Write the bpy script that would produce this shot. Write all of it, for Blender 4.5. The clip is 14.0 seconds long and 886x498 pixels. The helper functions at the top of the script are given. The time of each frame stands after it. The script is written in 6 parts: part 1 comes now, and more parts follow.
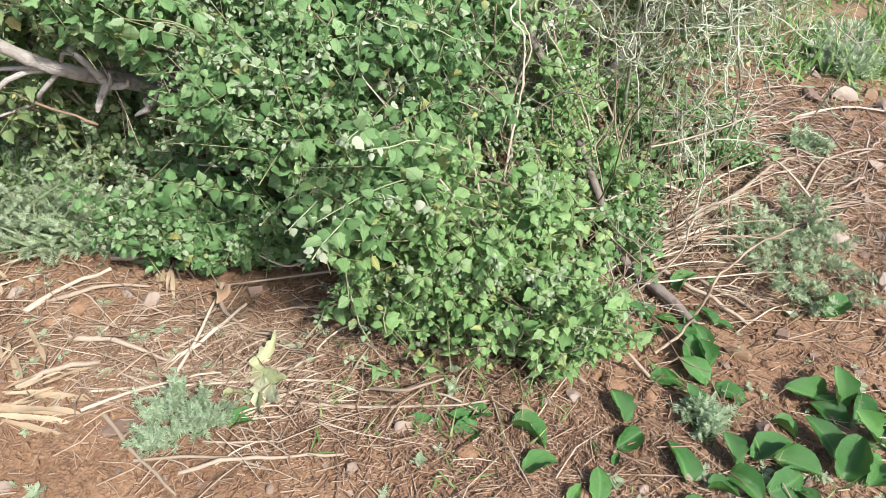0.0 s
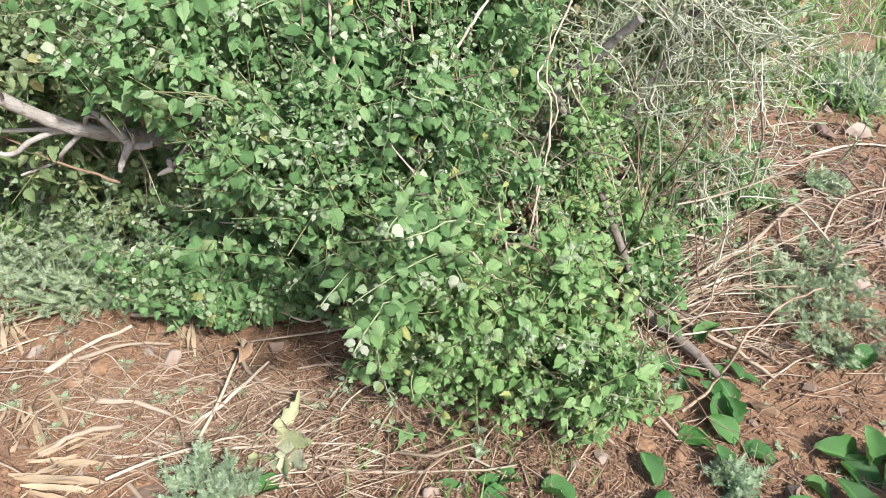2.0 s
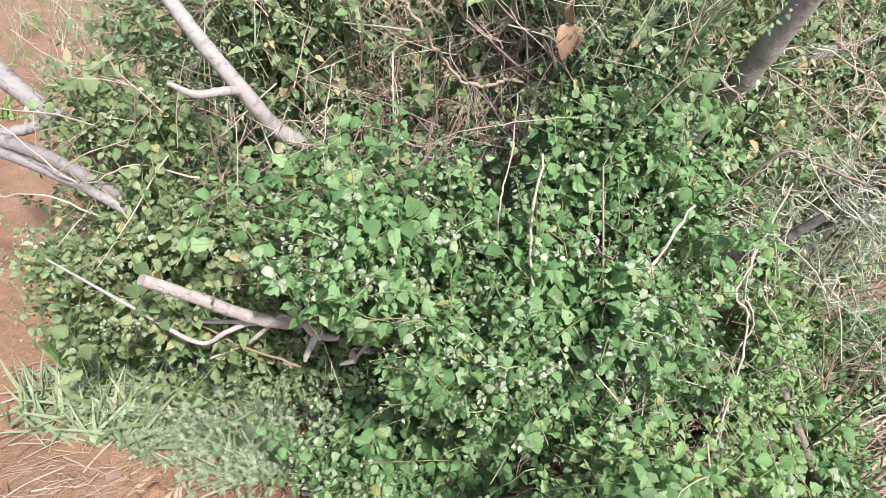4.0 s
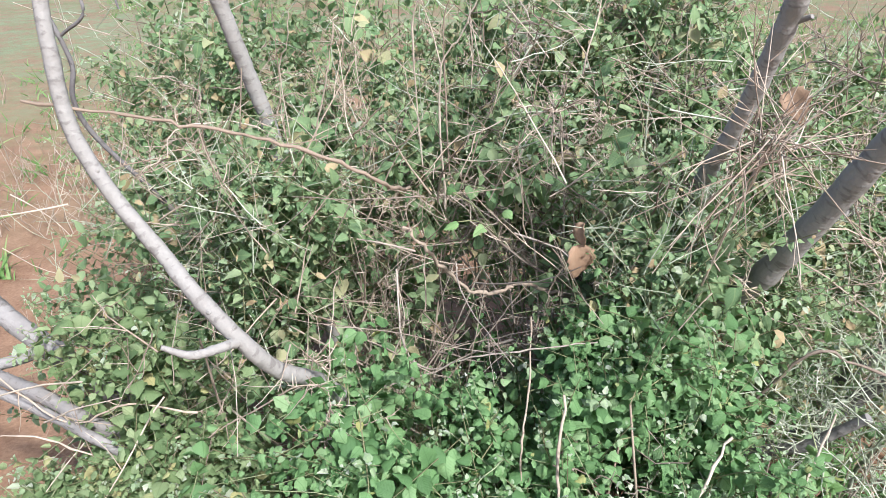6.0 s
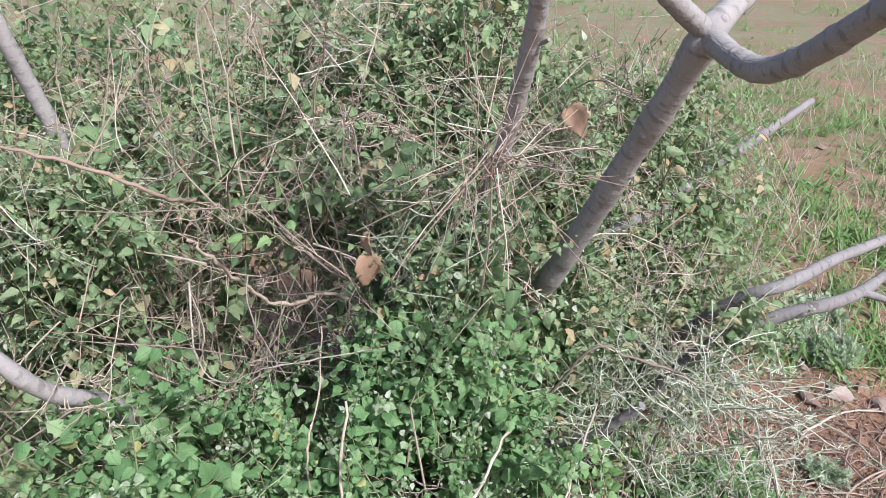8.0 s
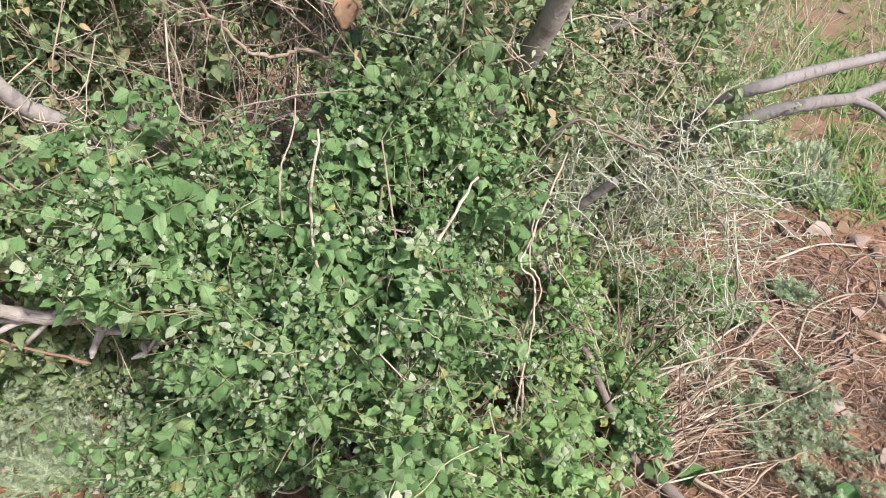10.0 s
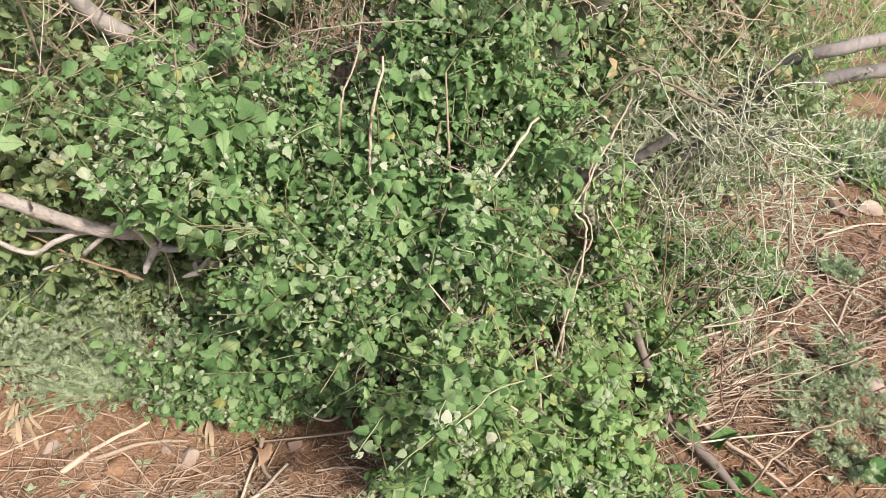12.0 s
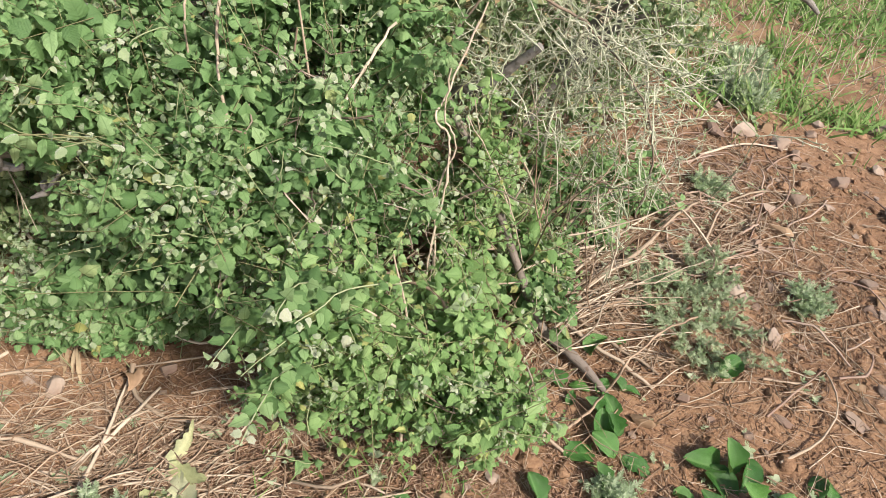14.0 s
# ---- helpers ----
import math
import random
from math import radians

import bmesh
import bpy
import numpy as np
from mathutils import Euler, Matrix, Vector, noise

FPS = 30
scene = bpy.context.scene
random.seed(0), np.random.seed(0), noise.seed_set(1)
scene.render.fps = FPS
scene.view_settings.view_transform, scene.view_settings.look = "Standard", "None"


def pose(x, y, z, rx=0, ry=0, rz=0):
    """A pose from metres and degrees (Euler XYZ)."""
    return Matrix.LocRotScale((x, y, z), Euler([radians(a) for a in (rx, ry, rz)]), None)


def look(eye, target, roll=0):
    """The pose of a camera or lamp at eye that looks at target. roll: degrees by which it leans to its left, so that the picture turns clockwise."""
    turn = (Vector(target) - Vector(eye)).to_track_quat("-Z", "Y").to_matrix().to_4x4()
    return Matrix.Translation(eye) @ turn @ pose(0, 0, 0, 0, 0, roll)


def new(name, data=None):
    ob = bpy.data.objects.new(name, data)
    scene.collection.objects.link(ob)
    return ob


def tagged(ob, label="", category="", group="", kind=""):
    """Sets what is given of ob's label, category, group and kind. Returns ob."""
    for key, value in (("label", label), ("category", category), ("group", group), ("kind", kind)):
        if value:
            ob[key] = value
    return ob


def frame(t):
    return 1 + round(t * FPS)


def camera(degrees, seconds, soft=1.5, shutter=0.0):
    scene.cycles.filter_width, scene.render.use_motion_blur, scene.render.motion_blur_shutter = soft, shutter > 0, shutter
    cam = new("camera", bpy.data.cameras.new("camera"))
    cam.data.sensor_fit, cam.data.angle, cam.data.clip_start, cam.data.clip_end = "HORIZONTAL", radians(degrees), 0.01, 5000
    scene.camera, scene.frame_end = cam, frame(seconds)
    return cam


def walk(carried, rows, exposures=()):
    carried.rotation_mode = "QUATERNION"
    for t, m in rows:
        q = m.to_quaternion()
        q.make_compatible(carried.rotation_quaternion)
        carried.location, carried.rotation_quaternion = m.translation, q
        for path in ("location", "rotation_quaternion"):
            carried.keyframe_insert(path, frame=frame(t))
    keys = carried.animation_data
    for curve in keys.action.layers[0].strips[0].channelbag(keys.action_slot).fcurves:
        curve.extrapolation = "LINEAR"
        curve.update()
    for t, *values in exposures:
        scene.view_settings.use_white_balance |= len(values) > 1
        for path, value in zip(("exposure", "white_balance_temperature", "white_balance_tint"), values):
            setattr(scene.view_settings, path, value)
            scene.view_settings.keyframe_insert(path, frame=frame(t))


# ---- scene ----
cam = camera(66.4, 14.0, soft=0.55)
PATH = [
    (0, (0.263, 0.214, 1.281), (0.119, 1.745, 0.002), 4.6),
    (0.5, (0.232, 0.228, 1.287), (0.08, 1.754, 0.004), 4.7),
    (1, (0.194, 0.238, 1.311), (0.008, 1.789, 0.062), 4.6),
    (1.5, (0.164, 0.259, 1.342), (-0.027, 1.824, 0.111), 3.2),
    (2, (0.184, 0.286, 1.36), (0.038, 1.838, 0.107), 4.3),
    (2.5, (0.164, 0.333, 1.413), (0.003, 1.897, 0.177), 4.3),
    (3, (0.07, 0.372, 1.487), (-0.235, 1.926, 0.265), 3.6),
    (3.5, (-0.013, 0.408, 1.539), (-0.433, 1.994, 0.395), 1.1),
    (4, (-0.121, 0.419, 1.615), (-0.497, 2.042, 0.508), 0.8),
    (4.2, (-0.168, 0.435, 1.646), (-0.554, 2.064, 0.552), 0.2),
    (6.3, (-0.195, 0.67, 1.879), (-0.581, 2.456, 1.066), -2.6),
    (6.5, (-0.177, 0.673, 1.892), (-0.498, 2.498, 1.141), -1.4),
    (7, (-0.121, 0.673, 1.925), (-0.29, 2.536, 1.216), -0.4),
    (7.5, (-0.037, 0.679, 1.914), (-0.15, 2.529, 1.164), 0.2),
    (8, (0.014, 0.655, 1.867), (-0.052, 2.451, 0.988), 1.2),
    (8.5, (0.038, 0.611, 1.775), (-0.006, 2.369, 0.823), 2.9),
    (9, (0.059, 0.569, 1.701), (0.014, 2.28, 0.667), 3.3),
    (9.2, (0.069, 0.553, 1.683), (0.016, 2.244, 0.617), 3.5),
    (11.3, (0.103, 0.458, 1.57), (0.054, 2.013, 0.313), 6.8),
    (11.5, (0.089, 0.456, 1.571), (0.018, 2.017, 0.323), 7.0),
    (12, (0.048, 0.457, 1.569), (-0.066, 2.005, 0.307), 7.1),
    (12.5, (0.05, 0.458, 1.564), (-0.034, 1.989, 0.28), 7.8),
    (13, (0.089, 0.45, 1.558), (0.049, 1.965, 0.254), 8.6),
    (13.5, (0.153, 0.441, 1.547), (0.198, 1.933, 0.216), 9.9),
    (14, (0.187, 0.429, 1.531), (0.323, 1.888, 0.17), 11.9),
]
EXPOSURES = [(0, 1.30, 6450, 11), (2.5, 1.34, 6400, 13), (4.2, 1.41, 6300, 18), (6.3, 1.26, 5950, 13), (7.5, 1.06, 5900, 18), (9.2, 1.16, 6250, 20), (11.3, 1.15, 7050, 19), (14, 1.10, 7200, 14)]
walk(cam, [(t, look(eye, target, roll)) for t, eye, target, roll in PATH], EXPOSURES)

# ---- light ----
SUN_TO = Vector((0.60, -0.60, 0.95)).normalized()
world = bpy.data.worlds.new("sky")
scene.world = world
world.use_nodes = True
wn = world.node_tree.nodes
sky = wn.new("ShaderNodeTexSky")
sky.sky_type, sky.sun_disc = "NISHITA", False
sky.sun_elevation = math.asin(SUN_TO.z)
sky.sun_rotation = math.atan2(SUN_TO.x, SUN_TO.y)
sky.dust_density = 3.0
world.node_tree.links.new(sky.outputs[0], wn["Background"].inputs[0])
wn["Background"].inputs[1].default_value = 0.10
sun = bpy.data.lights.new("sun", "SUN")
sun.energy, sun.angle, sun.color = 3.4, radians(4.0), (1.0, 0.96, 0.90)
sun_ob = new("sun", sun)
sun_ob.matrix_basis = look(SUN_TO * 20, (0, 0, 0))


# ---- materials ----
def shader(name):
    m = bpy.data.materials.new(name)
    m.use_nodes = True
    return m, m.node_tree.nodes, m.node_tree.links


def node(nodes, kind, **inputs):
    n = nodes.new("ShaderNode" + kind)
    for k, v in inputs.items():
        n.inputs[k.replace("_", " ")].default_value = v
    return n


def ramp(nodes, stops):
    r = nodes.new("ShaderNodeValToRGB")
    while len(r.color_ramp.elements) < len(stops):
        r.color_ramp.elements.new(0.5)
    for e, (p, c) in zip(r.color_ramp.elements, stops):
        e.position, e.color = p, (*c, 1)
    return r


def maths(nodes, links, op, a, b=None, clamp=False):
    n = nodes.new("ShaderNodeMath")
    n.operation, n.use_clamp = op, clamp
    for i, v in enumerate((a, b)):
        if v is None:
            continue
        if isinstance(v, (int, float)):
            n.inputs[i].default_value = v
        else:
            links.new(v, n.inputs[i])
    return n.outputs[0]


def piece_random(nodes, links):
    """A number from 0 to 1 for each piece, in joined meshes and in single ones."""
    info, geo = nodes.new("ShaderNodeObjectInfo"), nodes.new("ShaderNodeNewGeometry")
    return maths(nodes, links, "FRACT", maths(nodes, links, "ADD", info.outputs["Random"], geo.outputs["Random Per Island"]))


def mix_colour(nodes, links, fac, a, b, kind="MIX"):
    n = nodes.new("ShaderNodeMix")
    n.data_type, n.blend_type = "RGBA", kind
    for sock, v in ((n.inputs[0], fac), (n.inputs[6], a), (n.inputs[7], b)):
        if isinstance(v, (int, float)):
            sock.default_value = v
        elif isinstance(v, tuple):
            sock.default_value = (*v, 1)
        else:
            links.new(v, sock)
    return n.outputs[2]


def leaf_material(name, stops, rough=0.6, thin=0.3, vein=0.5, vein_tone=(0.35, 0.45, 0.18), veins=7.0, spec=0.3, sheen=0.0, blots=0.4):
    """A leaf: colour by piece, pale veins and puckered relief from its own length and width, light through the blade."""
    m, n, l = shader(name)
    b = n["Principled BSDF"]
    rnd = piece_random(n, l)
    tone = ramp(n, stops)
    l.new(rnd, tone.inputs[0])
    uv = n.new("ShaderNodeUVMap")
    sep = n.new("ShaderNodeSeparateXYZ")
    l.new(uv.outputs[0], sep.inputs[0])
    across = maths(n, l, "ABSOLUTE", maths(n, l, "SUBTRACT", sep.outputs[0], 0.5))
    slant = maths(n, l, "SUBTRACT", maths(n, l, "MULTIPLY", sep.outputs[1], veins), maths(n, l, "MULTIPLY", across, veins * 0.9))
    wave = maths(n, l, "ABSOLUTE", maths(n, l, "SINE", maths(n, l, "MULTIPLY", slant, math.pi)))
    side = maths(n, l, "SUBTRACT", 1.0, maths(n, l, "MULTIPLY", wave, 4.0), True)
    mid = maths(n, l, "SUBTRACT", 1.0, maths(n, l, "MULTIPLY", across, 22.0), True)
    lines = maths(n, l, "MAXIMUM", maths(n, l, "MULTIPLY", side, 0.6), mid)
    co = n.new("ShaderNodeTexCoord")
    blot = node(n, "TexNoise", Scale=38.0, Detail=3.0)
    l.new(co.outputs["Object"], blot.inputs["Vector"])
    dark = mix_colour(n, l, maths(n, l, "MULTIPLY", blot.outputs[0], blots), tone.outputs[0], (0.02, 0.045, 0.015))
    col = mix_colour(n, l, maths(n, l, "MULTIPLY", lines, vein), dark, vein_tone)
    l.new(col, b.inputs["Base Color"])
    b.inputs["Roughness"].default_value = rough
    b.inputs["Specular IOR Level"].default_value = spec
    b.inputs["Sheen Weight"].default_value = sheen
    fine = node(n, "TexNoise", Scale=260.0, Detail=2.0)
    l.new(co.outputs["Object"], fine.inputs["Vector"])
    net = n.new("ShaderNodeTexVoronoi")
    net.inputs["Scale"].default_value = 1.0
    netco = n.new("ShaderNodeCombineXYZ")
    l.new(maths(n, l, "MULTIPLY", sep.outputs[0], veins * 1.5), netco.inputs[0])
    l.new(maths(n, l, "MULTIPLY", sep.outputs[1], veins * 1.6), netco.inputs[1])
    l.new(rnd, netco.inputs[2])
    l.new(netco.outputs[0], net.inputs["Vector"])
    height = maths(n, l, "ADD", maths(n, l, "MULTIPLY", wave, 0.22), maths(n, l, "SUBTRACT", maths(n, l, "MULTIPLY", fine.outputs[0], 0.4), maths(n, l, "MULTIPLY", net.outputs["Distance"], 0.42)))
    bump = node(n, "Bump", Strength=0.55, Distance=0.004)
    l.new(height, bump.inputs["Height"])
    l.new(bump.outputs[0], b.inputs["Normal"])
    tr = n.new("ShaderNodeBsdfTranslucent")
    l.new(mix_colour(n, l, 0.45, col, (0.25, 0.40, 0.10)), tr.inputs[0])
    mix = n.new("ShaderNodeMixShader")
    mix.inputs[0].default_value = thin
    l.new(b.outputs[0], mix.inputs[1])
    l.new(tr.outputs[0], mix.inputs[2])
    l.new(mix.outputs[0], n["Material Output"].inputs[0])
    return m


def dry_material(name, stops, rough=0.8, grain=60.0, relief=0.4, rings=0.0, dirt=(0.10, 0.06, 0.04), dirt_share=0.35):
    """Bark, straw, twigs and stones: colour by piece, stains and grain at two scales, fine relief."""
    m, n, l = shader(name)
    b = n["Principled BSDF"]
    rnd = piece_random(n, l)
    tone = ramp(n, stops)
    l.new(rnd, tone.inputs[0])
    co = n.new("ShaderNodeTexCoord")
    big, fine = node(n, "TexNoise", Scale=grain * 0.18, Detail=5.0, Roughness=0.65), node(n, "TexNoise", Scale=grain * 2.2, Detail=4.0)
    for t in (big, fine):
        l.new(co.outputs["Object"], t.inputs["Vector"])
    patch = ramp(n, [(0.42, (0, 0, 0)), (0.72, (1, 1, 1))])
    l.new(big.outputs[0], patch.inputs[0])
    stained = mix_colour(n, l, maths(n, l, "MULTIPLY", patch.outputs[0], dirt_share), tone.outputs[0], dirt)
    col = mix_colour(n, l, maths(n, l, "MULTIPLY", fine.outputs[0], 0.45), stained, tuple(c * 0.45 for c in stops[0][1]))
    height = fine.outputs[0]
    if rings:
        uv = n.new("ShaderNodeUVMap")
        sep = n.new("ShaderNodeSeparateXYZ")
        l.new(uv.outputs[0], sep.inputs[0])
        band = node(n, "TexNoise", Scale=1.0, Detail=3.0)
        comb = n.new("ShaderNodeCombineXYZ")
        l.new(maths(n, l, "MULTIPLY", sep.outputs[0], 3.4), comb.inputs[0])
        l.new(maths(n, l, "MULTIPLY", sep.outputs[1], rings), comb.inputs[1])
        l.new(comb.outputs[0], band.inputs["Vector"])
        mark = ramp(n, [(0.56, (0, 0, 0)), (0.64, (1, 1, 1))])
        l.new(band.outputs[0], mark.inputs[0])
        col = mix_colour(n, l, maths(n, l, "MULTIPLY", mark.outputs[0], 0.65), col, tuple(c * 0.7 for c in dirt))
        height = maths(n, l, "ADD", maths(n, l, "MULTIPLY", fine.outputs[0], 0.6), maths(n, l, "MULTIPLY", band.outputs[0], 0.7))
    l.new(col, b.inputs["Base Color"])
    b.inputs["Roughness"].default_value = rough
    b.inputs["Specular IOR Level"].default_value = 0.25
    bump = node(n, "Bump", Strength=relief, Distance=0.004)
    l.new(height, bump.inputs["Height"])
    l.new(bump.outputs[0], b.inputs["Normal"])
    return m


def soil_material():
    m, n, l = shader("red_soil")
    b = n["Principled BSDF"]
    co = n.new("ShaderNodeTexCoord")
    pos = co.outputs["Object"]

    def noise_at(scale, detail=5.0, rough=0.6):
        t = node(n, "TexNoise", Scale=scale, Detail=detail, Roughness=rough)
        l.new(pos, t.inputs["Vector"])
        return t.outputs[0]
    base = ramp(n, [(0.30, (0.122, 0.070, 0.042)), (0.50, (0.218, 0.134, 0.082)), (0.72, (0.322, 0.214, 0.138))])
    l.new(maths(n, l, "ADD", maths(n, l, "MULTIPLY", noise_at(5.0), 0.5), maths(n, l, "MULTIPLY", noise_at(70.0), 0.5)), base.inputs[0])
    crumbs = n.new("ShaderNodeTexVoronoi")
    crumbs.inputs["Scale"].default_value = 160.0
    l.new(pos, crumbs.inputs["Vector"])
    speck = ramp(n, [(0.0, (1, 1, 1)), (0.22, (0, 0, 0))])
    l.new(crumbs.outputs["Distance"], speck.inputs[0])
    sandy = mix_colour(n, l, maths(n, l, "MULTIPLY", speck.outputs[0], maths(n, l, "MULTIPLY", noise_at(9.0), 0.55)), base.outputs[0], (0.42, 0.29, 0.19))
    # the fields away from the hedge: young crop in broad uneven strips
    sep = n.new("ShaderNodeSeparateXYZ")
    l.new(pos, sep.inputs[0])
    far = maths(n, l, "MULTIPLY", maths(n, l, "SUBTRACT", sep.outputs[1], 3.6), 0.14, True)
    strips = node(n, "TexNoise", Scale=1.0, Detail=5.0, Roughness=0.65)
    comb = n.new("ShaderNodeCombineXYZ")
    l.new(maths(n, l, "MULTIPLY", sep.outputs[0], 0.17), comb.inputs[0])
    l.new(maths(n, l, "MULTIPLY", sep.outputs[1], 0.30), comb.inputs[1])
    l.new(comb.outputs[0], strips.inputs["Vector"])
    lot = ramp(n, [(0.43, (0, 0, 0)), (0.53, (1, 1, 1))])
    l.new(strips.outputs[0], lot.inputs[0])
    tuft = ramp(n, [(0.40, (0, 0, 0)), (0.60, (1, 1, 1))])
    l.new(noise_at(2.6, 6.0, 0.7), tuft.inputs[0])
    clump = ramp(n, [(0.47, (0, 0, 0)), (0.53, (1, 1, 1))])
    l.new(noise_at(1.7, 12.0, 0.9), clump.inputs[0])
    side = maths(n, l, "SUBTRACT", 0.80, maths(n, l, "MULTIPLY", sep.outputs[0], 0.045), True)
    crop = maths(n, l, "MULTIPLY", maths(n, l, "MULTIPLY", far, side), maths(n, l, "MULTIPLY", maths(n, l, "ADD", maths(n, l, "MULTIPLY", lot.outputs[0], 0.85), 0.35), maths(n, l, "ADD", maths(n, l, "MULTIPLY", tuft.outputs[0], 0.5), 0.5)), True)
    ridge = maths(n, l, "MULTIPLY", maths(n, l, "SUBTRACT", sep.outputs[1], 78.0), 0.25, True)
    crop = maths(n, l, "MULTIPLY", crop, maths(n, l, "SUBTRACT", 1.0, maths(n, l, "MULTIPLY", ridge, 0.8)))
    pale = mix_colour(n, l, maths(n, l, "MULTIPLY", maths(n, l, "MULTIPLY", sep.outputs[1], 0.05, True), maths(n, l, "ADD", maths(n, l, "MULTIPLY", noise_at(3.1, 8.0, 0.8), 0.9), 0.1)), sandy, (0.205, 0.125, 0.105))
    weedy = mix_colour(n, l, maths(n, l, "MULTIPLY", clump.outputs[0], maths(n, l, "MULTIPLY", far, 0.9)), pale, (0.12, 0.14, 0.062))
    col = mix_colour(n, l, maths(n, l, "MULTIPLY", crop, maths(n, l, "ADD", 0.30, maths(n, l, "MULTIPLY", clump.outputs[0], 0.6))), weedy, (0.180, 0.222, 0.135))
    l.new(col, b.inputs["Base Color"])
    b.inputs["Roughness"].default_value = 0.95
    b.inputs["Specular IOR Level"].default_value = 0.1
    h = maths(n, l, "ADD", maths(n, l, "MULTIPLY", noise_at(110.0, 6.0, 0.7), 1.0), maths(n, l, "MULTIPLY", maths(n, l, "SUBTRACT", 1.0, crumbs.outputs["Distance"]), 0.5))
    h = maths(n, l, "ADD", h, maths(n, l, "MULTIPLY", maths(n, l, "MULTIPLY", noise_at(9.0, 5.0, 0.7), far), 8.0))
    bump = node(n, "Bump", Strength=0.8, Distance=0.007)
    l.new(h, bump.inputs["Height"])
    l.new(bump.outputs[0], b.inputs["Normal"])
    return m


def plain_material(name, colour, rough=0.7, grain=20.0):
    m, n, l = shader(name)
    b = n["Principled BSDF"]
    co = n.new("ShaderNodeTexCoord")
    t = node(n, "TexNoise", Scale=grain, Detail=4.0)
    l.new(co.outputs["Object"], t.inputs["Vector"])
    l.new(mix_colour(n, l, maths(n, l, "MULTIPLY", t.outputs[0], 0.4), colour, tuple(c * 0.6 for c in colour)), b.inputs["Base Color"])
    b.inputs["Roughness"].default_value = rough
    return m


SOIL = soil_material()
LEAF = leaf_material("shrub_leaf", [(0.0, (0.085, 0.180, 0.066)), (0.45, (0.158, 0.300, 0.118)), (0.8, (0.230, 0.385, 0.170)), (0.96, (0.300, 0.440, 0.220)), (0.995, (0.409, 0.421, 0.158))], vein=0.5, vein_tone=(0.055, 0.125, 0.045), thin=0.34, rough=0.6, spec=0.25)
LEAF_BRIGHT = leaf_material("shrub_leaf_yellow_green", [(0.0, (0.135, 0.265, 0.090)), (0.5, (0.225, 0.385, 0.148)), (0.93, (0.310, 0.465, 0.205)), (0.995, (0.456, 0.477, 0.180))], vein=0.5, vein_tone=(0.08, 0.17, 0.055), thin=0.36, spec=0.25)
LEAF_PALE = leaf_material("young_woolly_leaf", [(0.0, (0.20, 0.31, 0.15)), (0.7, (0.30, 0.40, 0.23)), (0.97, (0.48, 0.53, 0.40))], vein=0.25, rough=0.9, sheen=0.5)
LEAF_GREY = leaf_material("thicket_leaf", [(0.0, (0.110, 0.200, 0.095)), (0.5, (0.215, 0.318, 0.155)), (0.88, (0.345, 0.430, 0.245)), (0.988, (0.529, 0.379, 0.231))], vein=0.3, rough=0.7, thin=0.36)
LEAF_OLIVE = leaf_material("dull_shrub_leaf", [(0.0, (0.105, 0.170, 0.072)), (0.5, (0.205, 0.290, 0.130)), (0.9, (0.310, 0.390, 0.205)), (0.99, (0.45, 0.42, 0.19))], vein=0.4, vein_tone=(0.09, 0.14, 0.06), rough=0.7, thin=0.34)
SILVER = leaf_material("silvery_weed", [(0.0, (0.33, 0.42, 0.27)), (0.6, (0.46, 0.55, 0.39)), (0.95, (0.58, 0.64, 0.50))], vein=0.0, rough=0.85, thin=0.4, blots=0.08)
GLOSSY = leaf_material("glossy_leaf", [(0.0, (0.028, 0.110, 0.022)), (0.6, (0.048, 0.160, 0.034)), (0.95, (0.095, 0.235, 0.055))], vein=0.35, vein_tone=(0.16, 0.30, 0.10), rough=0.36, thin=0.15, veins=1.0, spec=0.35, blots=0.55)
FEATHER_FRESH = leaf_material("fresh_feathery_weed", [(0.0, (0.30, 0.41, 0.25)), (0.6, (0.42, 0.53, 0.37)), (0.95, (0.54, 0.63, 0.47))], vein=0.0, rough=0.8, thin=0.5, blots=0.05)
FEATHER = leaf_material("feathery_weed", [(0.0, (0.29, 0.385, 0.23)), (0.6, (0.41, 0.505, 0.335)), (0.95, (0.52, 0.60, 0.45))], vein=0.0, rough=0.8, thin=0.5, blots=0.08)
GRASS_GREY = leaf_material("grey_green_grass", [(0.0, (0.20, 0.27, 0.14)), (0.7, (0.30, 0.38, 0.22)), (0.95, (0.44, 0.48, 0.32))], vein=0.0, rough=0.6)
GRASS = leaf_material("grass_blade", [(0.0, (0.090, 0.185, 0.045)), (0.7, (0.155, 0.290, 0.078)), (0.95, (0.290, 0.370, 0.156))], vein=0.0, rough=0.55)
WIRY = dry_material("wiry_stem", [(0.0, (0.27, 0.31, 0.21)), (0.6, (0.42, 0.46, 0.34)), (0.95, (0.60, 0.62, 0.50))], dirt_share=0.1)
STEM = dry_material("green_brown_stem", [(0.0, (0.15, 0.14, 0.075)), (0.5, (0.21, 0.235, 0.115)), (0.95, (0.30, 0.35, 0.19))], dirt_share=0.2)
TWIG = dry_material("dry_twig", [(0.0, (0.26, 0.20, 0.15)), (0.5, (0.42, 0.35, 0.27)), (0.95, (0.58, 0.51, 0.41))])
BARK = dry_material("grey_bark", [(0.0, (0.265, 0.256, 0.236)), (1.0, (0.32, 0.31, 0.287))], grain=45.0, rings=60.0, relief=0.9, dirt=(0.20, 0.185, 0.17), dirt_share=0.4)
